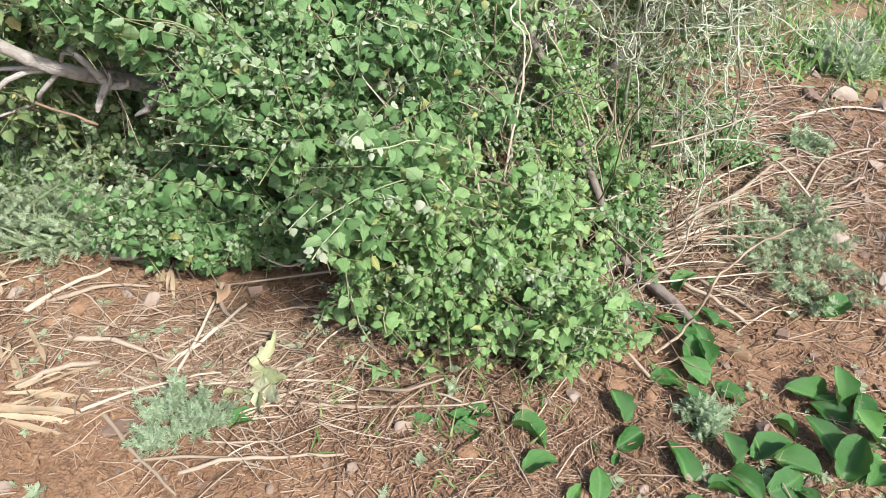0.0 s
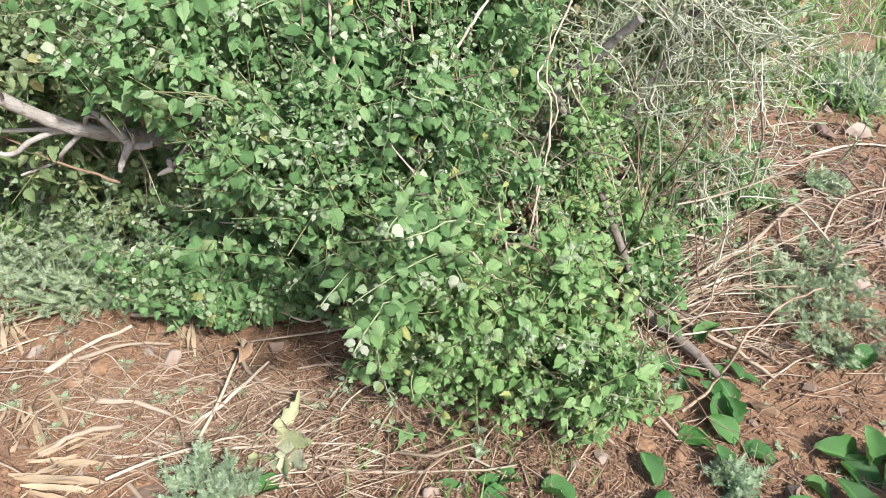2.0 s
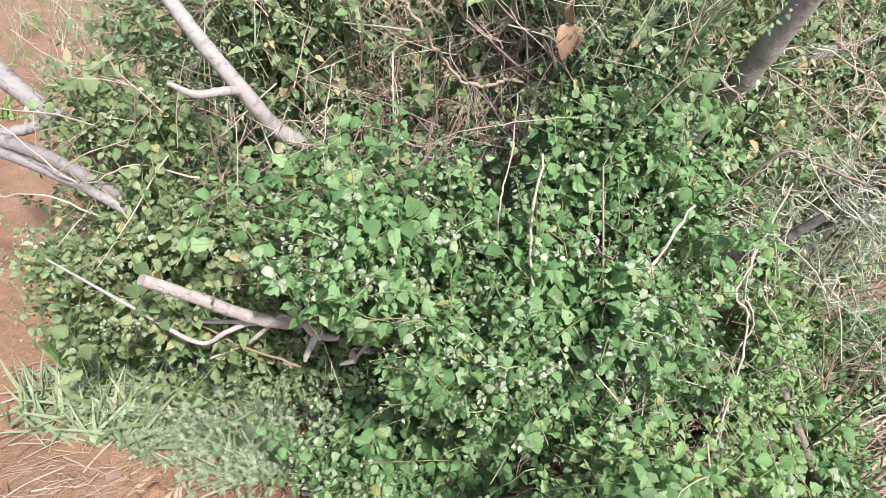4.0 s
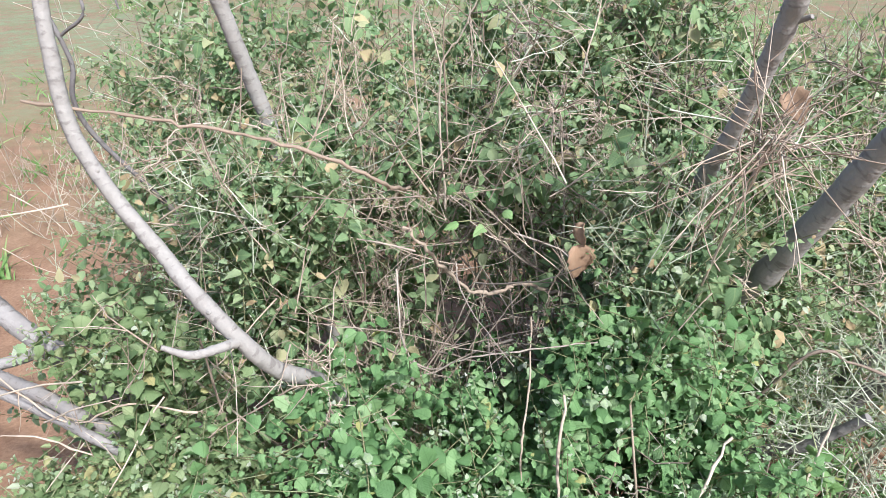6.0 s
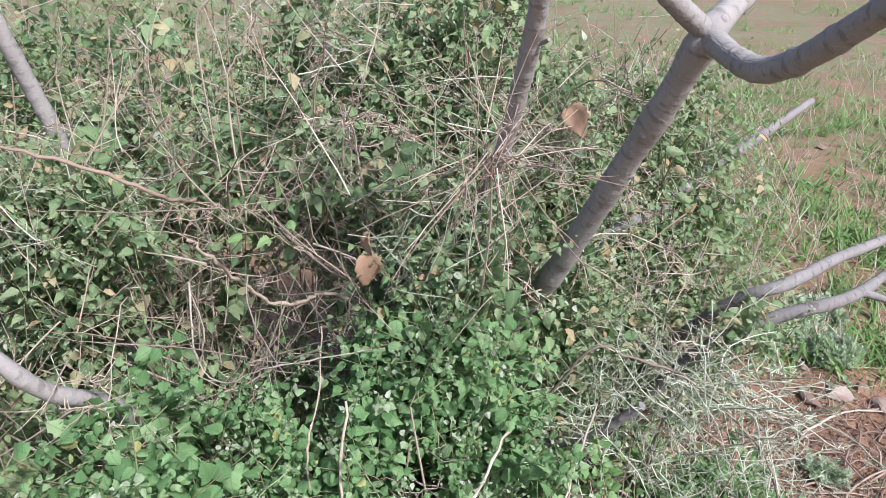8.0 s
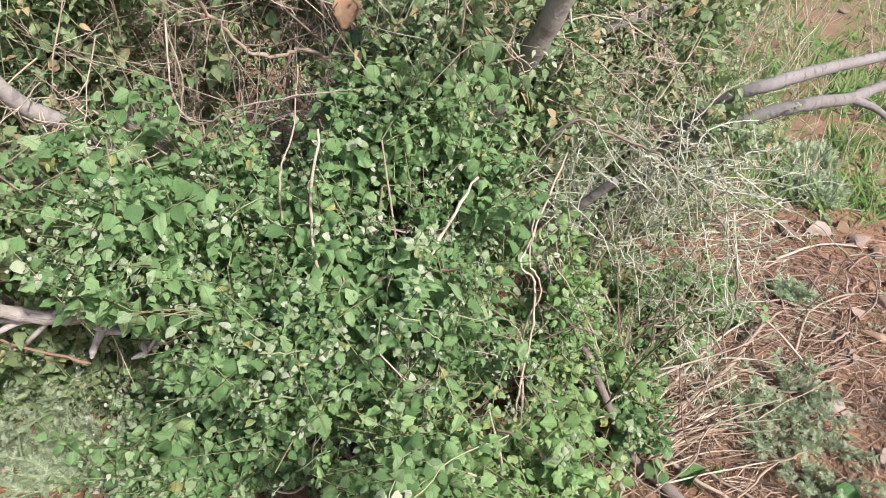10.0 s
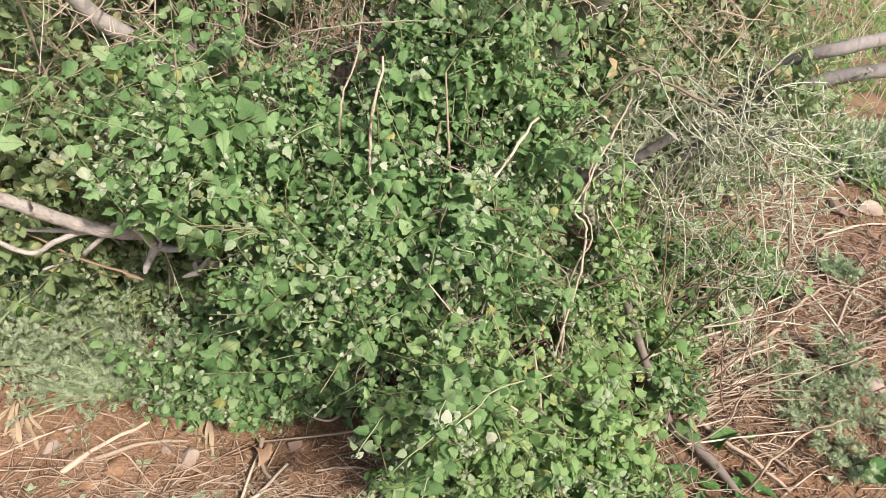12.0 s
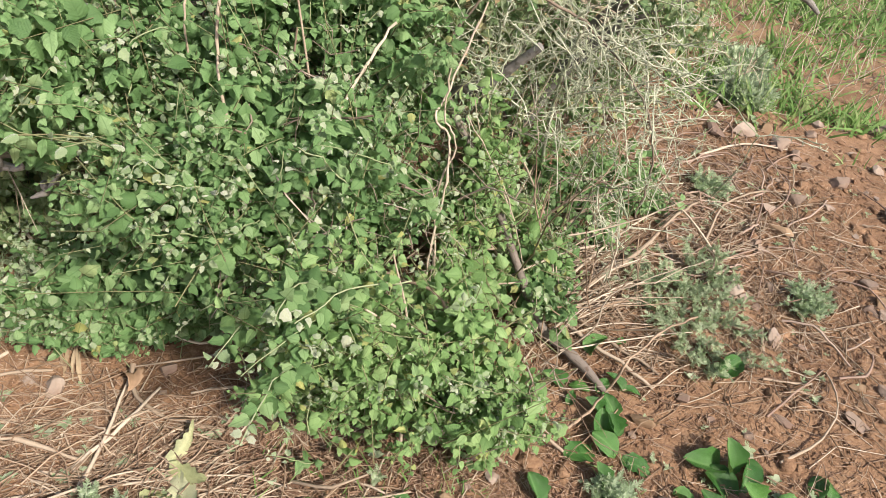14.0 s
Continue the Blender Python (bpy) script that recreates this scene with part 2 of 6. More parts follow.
BARK_PALE = dry_material("bleached_bark", [(0.0, (0.215, 0.200, 0.185)), (1.0, (0.275, 0.258, 0.240))], grain=60.0, rings=40.0, relief=1.0, dirt=(0.17, 0.13, 0.10), dirt_share=0.5)
SAWN_BARK = dry_material("sun_bleached_bark", [(0.0, (0.30, 0.285, 0.262)), (1.0, (0.40, 0.382, 0.355))], grain=60.0, rings=40.0, relief=1.0, dirt=(0.22, 0.18, 0.145), dirt_share=0.4)
BARK_OLD = dry_material("old_bough_bark", [(0.0, (0.16, 0.152, 0.15)), (1.0, (0.21, 0.20, 0.195))], grain=45.0, rings=36.0, relief=1.0, dirt=(0.09, 0.08, 0.07), dirt_share=0.5)
BARK_DULL = dry_material("weathered_bough_bark", [(0.0, (0.20, 0.192, 0.182)), (1.0, (0.26, 0.25, 0.238))], grain=45.0, rings=40.0, relief=1.0, dirt=(0.12, 0.105, 0.09), dirt_share=0.5)
BRUSH = dry_material("weathered_twig", [(0.0, (0.15, 0.115, 0.09)), (0.5, (0.27, 0.225, 0.18)), (0.95, (0.43, 0.38, 0.32))])
BARK_DARK = dry_material("dark_bark", [(0.0, (0.15, 0.13, 0.115)), (1.0, (0.22, 0.195, 0.175))], grain=45.0, rings=30.0)
STRAW = dry_material("straw", [(0.0, (0.16, 0.107, 0.074)), (0.5, (0.275, 0.20, 0.14)), (0.95, (0.43, 0.34, 0.25))], dirt=(0.20, 0.11, 0.07))
CHAFF = dry_material("chaff", [(0.0, (0.13, 0.075, 0.05)), (0.5, (0.27, 0.175, 0.12)), (0.95, (0.46, 0.345, 0.25))], dirt=(0.13, 0.06, 0.04))
STALK = dry_material("pale_stalk", [(0.0, (0.27, 0.215, 0.16)), (0.6, (0.40, 0.335, 0.26)), (1.0, (0.54, 0.47, 0.38))], dirt=(0.22, 0.14, 0.09))
PALE = dry_material("bleached_leaf", [(0.0, (0.26, 0.195, 0.125)), (1.0, (0.42, 0.34, 0.235))], dirt=(0.38, 0.27, 0.15), dirt_share=0.5)
FALLEN = dry_material("fallen_stem", [(0.0, (0.20, 0.14, 0.11)), (0.5, (0.32, 0.235, 0.19)), (1.0, (0.44, 0.355, 0.295))], dirt=(0.18, 0.10, 0.075))
ROCK = dry_material("brown_stone", [(0.0, (0.17, 0.125, 0.10)), (0.5, (0.25, 0.195, 0.155)), (1.0, (0.34, 0.29, 0.245))], grain=22.0, relief=0.7, dirt=(0.17, 0.075, 0.045), dirt_share=0.6)
ROCK_TAN = dry_material("tan_stone", [(0.0, (0.23, 0.16, 0.10)), (1.0, (0.31, 0.225, 0.15))], grain=22.0, relief=0.6, dirt=(0.25, 0.13, 0.075), dirt_share=0.5)
BROWN_LEAF = dry_material("dead_leaf", [(0.0, (0.25, 0.165, 0.105)), (1.0, (0.36, 0.25, 0.165))], grain=40.0)
WHITE_PAINT = plain_material("white_wall", (0.78, 0.78, 0.76), 0.8, 0.6)
SHEATH = leaf_material("cut_leaf_sheath", [(0.0, (0.46, 0.50, 0.24)), (1.0, (0.60, 0.62, 0.42))], vein=0.05, veins=2.0, rough=0.5)


# ---- geometry ----
class Geo:
    """Vertices, faces and their own length and width, gathered for one mesh."""

    def __init__(self):
        self.v, self.uv, self.loops, self.totals, self.count = [], [], [], [], 0

    def add(self, verts, uvs, quads):
        """Joins in verts (n, 3) and faces (m, 3 or 4), given as arrays."""
        self.v.append(verts)
        self.uv.append(uvs)
        self.loops.append((quads + self.count).reshape(-1))
        self.totals.append(np.full(len(quads), quads.shape[1], dtype=np.int32))
        self.count += len(verts)

    def mesh(self, name, material, smooth=True):
        me = bpy.data.meshes.new(name)
        v = np.concatenate(self.v).astype(np.float32)
        loops = np.concatenate(self.loops).astype(np.int32)
        totals = np.concatenate(self.totals)
        me.vertices.add(len(v))
        me.vertices.foreach_set("co", v.reshape(-1))
        me.loops.add(len(loops))
        me.loops.foreach_set("vertex_index", loops)
        me.polygons.add(len(totals))
        me.polygons.foreach_set("loop_start", np.concatenate(([0], np.cumsum(totals)[:-1])).astype(np.int32))
        me.polygons.foreach_set("loop_total", totals)
        me.polygons.foreach_set("use_smooth", np.full(len(totals), smooth))
        uv = np.concatenate(self.uv).astype(np.float32)[loops]
        me.uv_layers.new(name="UVMap").data.foreach_set("uv", uv.reshape(-1))
        me.materials.append(material)
        me.update(calc_edges=True)
        me.validate()
        return me


def thing(name, label, category, group="", at=(0, 0, 0), kind=""):
    """An empty at the base of a thing that has parts."""
    ob = new(name)
    ob.location = at
    ob.empty_display_size = 0.05
    return tagged(ob, label, category, group, kind)


def part(name, geo, material, parent=None, label="", smooth=True, kind=""):
    ob = new(name, geo.mesh(name, material, smooth))
    if parent:
        ob.parent = parent
        ob.matrix_parent_inverse = Matrix.Translation(parent.location).inverted()
    return tagged(ob, label, kind=kind)


def smooth_line(points, steps=6):
    """A Catmull-Rom line through the points, rows of any number of columns."""
    p = np.array(points, float)
    p = np.vstack((2 * p[0] - p[1], p, 2 * p[-1] - p[-2]))
    out = []
    for i in range(1, len(p) - 2):
        a, b, c, d = p[i - 1:i + 3]
        for t in np.linspace(0, 1, steps, endpoint=False):
            out.append(0.5 * (2 * b + (c - a) * t + (2 * a - 5 * b + 4 * c - d) * t * t + (3 * b - a - 3 * c + d) * t ** 3))
    return np.array(out + [p[-2]])


def tube(geo, pts, radii, sides=5, cap=False):
    """A round rod along pts; its ends are drawn in to a point, or closed flat."""
    pts = np.asarray(pts, float)
    n = len(pts)
    radii = np.broadcast_to(radii, n).astype(float)
    tan = np.gradient(pts, axis=0)
    tan /= np.linalg.norm(tan, axis=1, keepdims=True) + 1e-9
    ref = np.array((0.31, 0.17, 0.93)) if abs(tan[0][2]) < 0.8 else np.array((0.93, 0.21, 0.1))
    u = np.cross(tan, ref)
    u /= np.linalg.norm(u, axis=1, keepdims=True) + 1e-9
    w = np.cross(tan, u)
    a = np.linspace(0, 2 * np.pi, sides, endpoint=False)
    ring = pts[:, None] + radii[:, None, None] * (np.cos(a)[None, :, None] * u[:, None] + np.sin(a)[None, :, None] * w[:, None])
    length = np.concatenate(([0], np.cumsum(np.linalg.norm(np.diff(pts, axis=0), axis=1))))
    uv = np.stack(np.broadcast_arrays((a / (2 * np.pi))[None, :], length[:, None]), -1).reshape(-1, 2)
    i, j = np.meshgrid(np.arange(n - 1), np.arange(sides), indexing="ij")
    k = (j + 1) % sides
    quads = np.stack((i * sides + j, i * sides + k, (i + 1) * sides + k, (i + 1) * sides + j), -1).reshape(-1, 4)
    geo.add(ring.reshape(-1, 3), uv, quads)
    if cap:
        for end, order in ((0, 1), (n - 1, -1)):
            c = np.vstack((ring[end], pts[end][None]))
            tri = np.array([(s, (s + 1) % sides, sides)[::order] for s in range(sides)])
            geo.add(c, np.tile((0.5, length[end]), (sides + 1, 1)), tri)


def blade(rows, half, lift=0.10, droop=0.25, teeth=0.0, wave=0.0, seed=0, rough=0.05):
    """A leaf of length 1 along +y, midrib at x = 0, built of two strips: vertices, uv, quads. half: half width along the leaf."""
    rng = np.random.RandomState(seed)
    t = np.linspace(0, 1, rows)
    w = np.array([half(x) for x in t])
    if teeth:
        w = w * (1 + teeth * np.where(np.arange(rows) % 2, 1, -1))
    ph = rng.rand() * 6
    z = -droop * t ** 2
    v, uv = [], []
    for i in range(rows):
        wl, wr = w[i] * (1 + rough * rng.randn() * (0 < i < rows - 1)), w[i] * (1 + rough * rng.randn() * (0 < i < rows - 1))
        v += [(-wl, t[i], z[i] + lift * (w[i] / 0.4) + wave * math.sin(9 * t[i] + ph)), (0, t[i], z[i]), (wr, t[i], z[i] + lift * (w[i] / 0.4) + wave * math.sin(9 * t[i] + ph + 2))]
        uv += [(0.5 - w[i], t[i]), (0.5, t[i]), (0.5 + w[i], t[i])]
    q = []
    for i in range(rows - 1):
        a = 3 * i
        q += [(a, a + 1, a + 4, a + 3), (a + 1, a + 2, a + 5, a + 4)]
    return np.array(v, float), np.array(uv, float), np.array(q)


def ovate(x):
    return 0.42 * math.sin(math.pi * min(1, x * 0.965 + 0.03) ** 0.60) ** 0.80 if 0 <= x < 1 else 0.03


def spoon(x):
    return 0.33 * math.sin(math.pi * (0.05 + 0.93 * x) ** 1.1) ** 0.5 if 0 <= x < 1 else 0.08


def lance(x):
    return 0.05 * (1 - x) ** 0.6 + 0.004


def wrinkled_leaf(rows, half, fold, arch, curl, pucker, teeth, seed, twist=0.0, wave=0.0):
    """A leaf of length 1 along +y with five points across: folded along its midrib, its margins turned under, puckered between the veins and scalloped."""
    rng = np.random.RandomState(seed)
    v, uv, q = [], [], []
    for i, t in enumerate(np.linspace(0, 1, rows)):
        inner = 0 < i < rows - 1
        lean = twist * (t - 0.3)
        for u in (-1.0, -0.55, 0.0, 0.55, 1.0):
            w = half(t) * (1 + (teeth * (1 if i % 2 else -1) + 0.06 * rng.randn()) * inner * (abs(u) == 1))
            x = u * w
            z = fold * abs(x) - curl * (abs(u) ** 3) * w - arch * t * t
            z += pucker * (1 if i % 2 else -1) * inner * (abs(u) == 0.55) + (0.02 * rng.randn() + wave * math.sin(7 * t + seed + 2 * u)) * (abs(u) == 1)
            v.append((x * math.cos(lean) - z * math.sin(lean), t - 0.25 * arch * t * t, z * math.cos(lean) + x * math.sin(lean)))
            uv.append((0.5 + x, t))
        if i:
            a = 5 * (i - 1)
            q += [(a + k, a + k + 1, a + k + 6, a + k + 5) for k in range(4)]
    return np.array(v), np.array(uv), np.array(q)


def narrow(x):
    return 0.72 * ovate(x)


OVATES = [wrinkled_leaf(6, (ovate, ovate, narrow)[k % 3], (0.45, 0.15, 0.75, 0.3, -0.1, 0.55)[k], (0.15, 0.35, 0.22, 0.55, 0.1, 0.4)[k], (0.25, 0.5, 0.1, 0.3, 0.55, 0.4)[k], 0.045, 0.10, k, (0.3, -0.4, 0.0, 0.6, -0.2, 0.5)[k]) for k in range(6)]
OVATES_FAR = [blade(4, (ovate, narrow)[k % 2], 0.14 * (1 - k % 2) + 0.04, 0.10 + 0.1 * k, 0.0, 0.03, k) for k in range(4)]
OVATES_FINE = [wrinkled_leaf(11, (ovate, narrow)[k % 2], (0.40, 0.7, 0.15, -0.05)[k], (0.2, 0.35, 0.5, 0.15)[k], (0.3, 0.15, 0.5, 0.6)[k], 0.04, 0.10, 10 + k, (0.2, -0.4, 0.5, 0.0)[k]) for k in range(4)]
SPOONS = [wrinkled_leaf(11, spoon, (0.75, 0.45, 1.1, 0.25)[k], (0.10, 0.45, 0.30, 0.6)[k], (-0.35, 0.2, -0.2, -0.6)[k], 0.012, 0.0, 20 + k, (0.3, -0.3, 0.5, 0.0)[k], 0.045) for k in range(4)]
LANCES = [blade(5, lance, 0.02, 0.5 * s, 0.0, 0.0, 40 + s) for s in range(3)]


def frames_from(direction, normal):
    """Turns whose y is direction and whose z leans to normal: (n, 3, 3), columns are axes."""
    y = direction / (np.linalg.norm(direction, axis=1, keepdims=True) + 1e-9)
    x = np.cross(y, normal)
    x /= np.linalg.norm(x, axis=1, keepdims=True) + 1e-9
    z = np.cross(x, y)
    return np.stack((x, y, z), -1)


def scatter(geo, shapes, place, turn, size, rng):
    """Joins in a copy of one of the shapes for each place."""
    pick = rng.randint(len(shapes), size=len(place))
    for s, (v, uv, q) in enumerate(shapes):
        on = np.nonzero(pick == s)[0]
        if not len(on):
            continue
        w = np.einsum("kij,nj->kni", turn[on], v) * size[on][:, None, None] + place[on][:, None]
        k = len(on)
        geo.add(w.reshape(-1, 3), np.tile(uv, (k, 1)), (q[None] + (np.arange(k) * len(v))[:, None, None]).reshape(-1, q.shape[1]))


def single_leaves(name, shapes, material, parent, place, turn, size, rng, label="", base=None):
    """Leaves that can be picked apart: an object each, on shared meshes. base: where the thing stands, if parent is a part of it."""
    meshes = leaf_meshes(name, shapes, material)
    inv = Matrix.Translation(parent.location if base is None else Vector((0, 0, 0))).inverted()
    for p, r, s in zip(place, turn, size):
        ob = new(name, meshes[rng.randint(len(meshes))])
        ob.parent, ob.matrix_parent_inverse = parent, inv
        ob.matrix_basis = Matrix.Translation(p) @ Matrix(r.tolist()).to_4x4() @ Matrix.Scale(s, 4)
        tagged(ob, label)


LEAF_MESHES = {}


def leaf_meshes(name, shapes, material):
    key = (id(shapes), material.name)
    if key not in LEAF_MESHES:
        LEAF_MESHES[key] = []
        for v, uv, q in shapes:
            g = Geo()
            g.add(v, uv, q)
            LEAF_MESHES[key].append(g.mesh(name, material))
    return LEAF_MESHES[key]


def unit(v):
    v = np.asarray(v, float)
    return v / (np.linalg.norm(v, axis=-1, keepdims=True) + 1e-9)


# ---- ground ----
def ground_height(x, y):
    near = math.exp(-((x - 0.4) ** 2 + (y - 2.2) ** 2) / 22.0)
    z = 0.030 * noise.noise((x * 0.9, y * 0.9, 3.1)) + 0.012 * noise.noise((x * 4.3, y * 4.3, 1.7))
    z += 0.009 * noise.noise((x * 13.0, y * 13.0, 0.3)) + 0.006 * abs(noise.noise((x * 31.0, y * 31.0, 8.3)))
    z += 0.045 * math.exp(-((x + 0.78) ** 2 + (y - 1.42) ** 2) / 0.03)
    return z * near - 0.004


def stretch(lo, hi, step, reach, ratio=1.22):
    mid = list(np.arange(lo, hi + step / 2, step))
    left, right, d = [], [], step
    a, b = lo, hi
    while d < reach:
        d *= ratio
        a, b = a - d, b + d
        left.insert(0, a)
        right.append(b)
    return np.array(left + mid + right)


gx, gy = stretch(-2.4, 3.4, 0.026, 700), stretch(0.3, 5.2, 0.026, 700)
GX, GY = np.meshgrid(gx, gy, indexing="xy")
heights = np.array([ground_height(x, y) if -6 < x < 8 and -4 < y < 10 else -0.004 for x, y in zip(GX.ravel(), GY.ravel())])
g = Geo()
ny, nx = GX.shape
ii, jj = np.meshgrid(np.arange(ny - 1), np.arange(nx - 1), indexing="ij")
corner = (ii * nx + jj).ravel()
g.add(np.stack((GX.ravel(), GY.ravel(), heights), -1), np.stack((GX.ravel(), GY.ravel()), -1), np.stack((corner, corner + 1, corner + nx + 1, corner + nx), -1))
ground = tagged(part("ground", g, SOIL), "red-brown bare soil with thin green crop further off", "ground", kind="structure")


def on_ground(x, y, lift=0.0):
    return np.array((x, y, ground_height(x, y) + lift))


# ---- the leafless grey trees and cut branches ----
def limb(name, rows, parent, material=BARK, label="", seed=0, sides=12, knots=True, steps=10):
    """A limb with swellings at old nodes and an uneven skin. rows: x, y, z, radius."""
    line = smooth_line(rows, steps)
    rng = np.random.RandomState(seed)
    n = len(line)
    r = line[:, 3] * (1 + 0.02 * np.sin(np.arange(n) * 1.7 + seed) + 0.015 * rng.randn(n))
    if knots:
        for k in rng.randint(2, max(3, n - 2), size=max(2, n // 9)):
            r[max(0, k - 1):k + 2] *= (1.03, 1.08, 1.03)[:len(r[max(0, k - 1):k + 2])]
    geo = Geo()
    xyz = line[:, :3] + 0.025 * line[:, 3:4] * rng.randn(n, 3)
    tube(geo, xyz, r, sides, cap=True)
    ob = part(name, geo, material, parent, label)
    if knots:
        for k in rng.randint(1, n - 1, size=max(1, n // 8)):
            d = unit(rng.randn(3))
            d = unit(d - unit(xyz[k] - xyz[k - 1]) * (d @ unit(xyz[k] - xyz[k - 1])))
            knot = Geo()
            tube(knot, [xyz[k] + d * r[k] * 0.7, xyz[k] + d * r[k] * 0.99, xyz[k] + d * r[k] * 1.05], (r[k] * 0.42, r[k] * 0.30, r[k] * 0.10), 7, True)
            part("knot", knot, material, ob)
    return ob


def grey_tree(rows, limbs, label, seed, at):
    tree = thing("bare_tree", label, "tree", "bare trees in the thicket", at)
    limb("trunk", rows, tree, seed=seed)
    for i, l in enumerate(limbs):
        limb("limb", l, tree, seed=seed + 10 + i)
    return tree


grey_tree([(-0.55, 2.15, -0.02, 0.0246), (-0.64, 2.05, 0.45, 0.0221), (-0.75, 1.84, 0.85, 0.0197), (-0.812, 1.719, 0.99, 0.0180), (-0.85, 1.67, 1.09, 0.0172), (-0.93, 1.67, 1.19, 0.0164), (-1.008, 1.70, 1.265, 0.0156), (-1.09, 1.71, 1.376, 0.0152), (-1.152, 1.72, 1.507, 0.0148), (-1.167, 1.74, 1.65, 0.0139), (-1.18, 1.78, 1.813, 0.0131), (-1.20, 1.85, 2.10, 0.0107)],
          [[(-0.855, 1.66, 1.098, 0.0107), (-0.877, 1.62, 1.106, 0.0098), (-0.916, 1.59, 1.108, 0.0082), (-0.961, 1.57, 1.135, 0.0049)]],
          "thin leaning grey tree stem with a snapped side shoot", 1, (-0.55, 2.15, 0))
grey_tree([(-0.93, 2.45, -0.02, 0.0276), (-0.98, 2.38, 0.7, 0.0246), (-1.03, 2.29, 1.30, 0.0216), (-1.054, 2.26, 1.47, 0.0204), (-1.07, 2.22, 1.621, 0.0192), (-1.09, 2.20, 1.743, 0.0198), (-1.11, 2.18, 1.844, 0.0186), (-1.124, 2.15, 1.927, 0.0180), (-1.14, 2.12, 2.06, 0.0168), (-1.17, 2.08, 2.40, 0.0132)],
          [[(-1.085, 2.20, 1.745, 0.0156), (-0.985, 2.19, 1.801, 0.0132), (-0.879, 2.18, 1.85, 0.0126), (-0.836, 2.18, 1.902, 0.0114), (-0.802, 2.18, 1.99, 0.0102), (-0.75, 2.2, 2.25, 0.0072)],
           [(-0.86, 2.18, 1.875, 0.0060), (-0.90, 2.16, 1.905, 0.0060), (-0.925, 2.14, 1.95, 0.0054), (-0.93, 2.12, 2.02, 0.0042)]],
          "forked grey tree trunk standing in the thicket", 2, (-0.93, 2.45, 0))
grey_tree([(-0.02, 2.75, -0.02, 0.0266), (0.01, 2.60, 0.6, 0.0244), (0.05, 2.34, 1.10, 0.0215), (0.07, 2.16, 1.32, 0.0200), (0.088, 2.08, 1.42, 0.0190), (0.108, 2.01, 1.55, 0.0186), (0.122, 1.94, 1.67, 0.0180), (0.128, 1.88, 1.77, 0.0183), (0.130, 1.82, 1.86, 0.0180), (0.134, 1.77, 1.96, 0.0172), (0.15, 1.70, 2.25, 0.0148)],
          [[(0.120, 1.95, 1.66, 0.0062), (0.140, 1.93, 1.668, 0.0055), (0.150, 1.915, 1.675, 0.0040)], [(0.128, 1.86, 1.79, 0.0050), (0.148, 1.85, 1.84, 0.0036), (0.175, 1.86, 1.90, 0.0026), (0.19, 1.88, 1.97, 0.0016)]],
          "slender upright grey trunk with ringed bark", 3, (-0.02, 2.75, 0))
grey_tree([(-0.02, 2.62, -0.02, 0.0442), (0.08, 2.46, 0.55, 0.0371), (0.18, 2.29, 0.90, 0.0328), (0.229, 2.20, 1.03, 0.0307), (0.285, 2.09, 1.233, 0.0285), (0.334, 1.98, 1.432, 0.0267), (0.37, 1.88, 1.59, 0.0257), (0.392, 1.815, 1.70, 0.0271), (0.43, 1.85, 1.735, 0.0227), (0.508, 1.95, 1.785, 0.0209), (0.588, 2.05, 1.858, 0.0196), (0.666, 2.15, 1.966, 0.0184), (0.80, 2.3, 2.25, 0.0147)],
          [[(0.386, 1.81, 1.712, 0.0181), (0.35, 1.79, 1.737, 0.0178), (0.30, 1.77, 1.777, 0.0174), (0.238, 1.75, 1.837, 0.0160), (0.196, 1.73, 1.897, 0.0153), (0.165, 1.72, 1.964, 0.0146), (0.13, 1.7, 2.2, 0.0111)],
           [(0.398, 1.80, 1.700, 0.0200), (0.404, 1.70, 1.687, 0.0185), (0.414, 1.62, 1.687, 0.0189), (0.426, 1.54, 1.717, 0.0179), (0.436, 1.48, 1.753, 0.0171), (0.444, 1.42, 1.791, 0.0164), (0.443, 1.36, 1.825, 0.0157), (0.44, 1.28, 1.88, 0.0114)]],
          "stout grey tree trunk splitting into three limbs", 4, (-0.02, 2.62, 0))


def cut_branch(label, lines, seed, at, material=BARK, girth=None):
    """Lines: x, y, z and radius, or x, y, z alone with one girth that thins towards the tip."""
    ob = thing("cut_branch", label, "branch", "cut branches", at)
    for i, rows in enumerate(lines):
        if girth:
            rows = [(*p, girth * (0.55 if i else 1) * (1 - 0.45 * k / len(rows))) for k, p in enumerate(rows)]
        limb("bough" if i == 0 else "side_bough", rows, ob, material, seed=seed + i)
    return ob


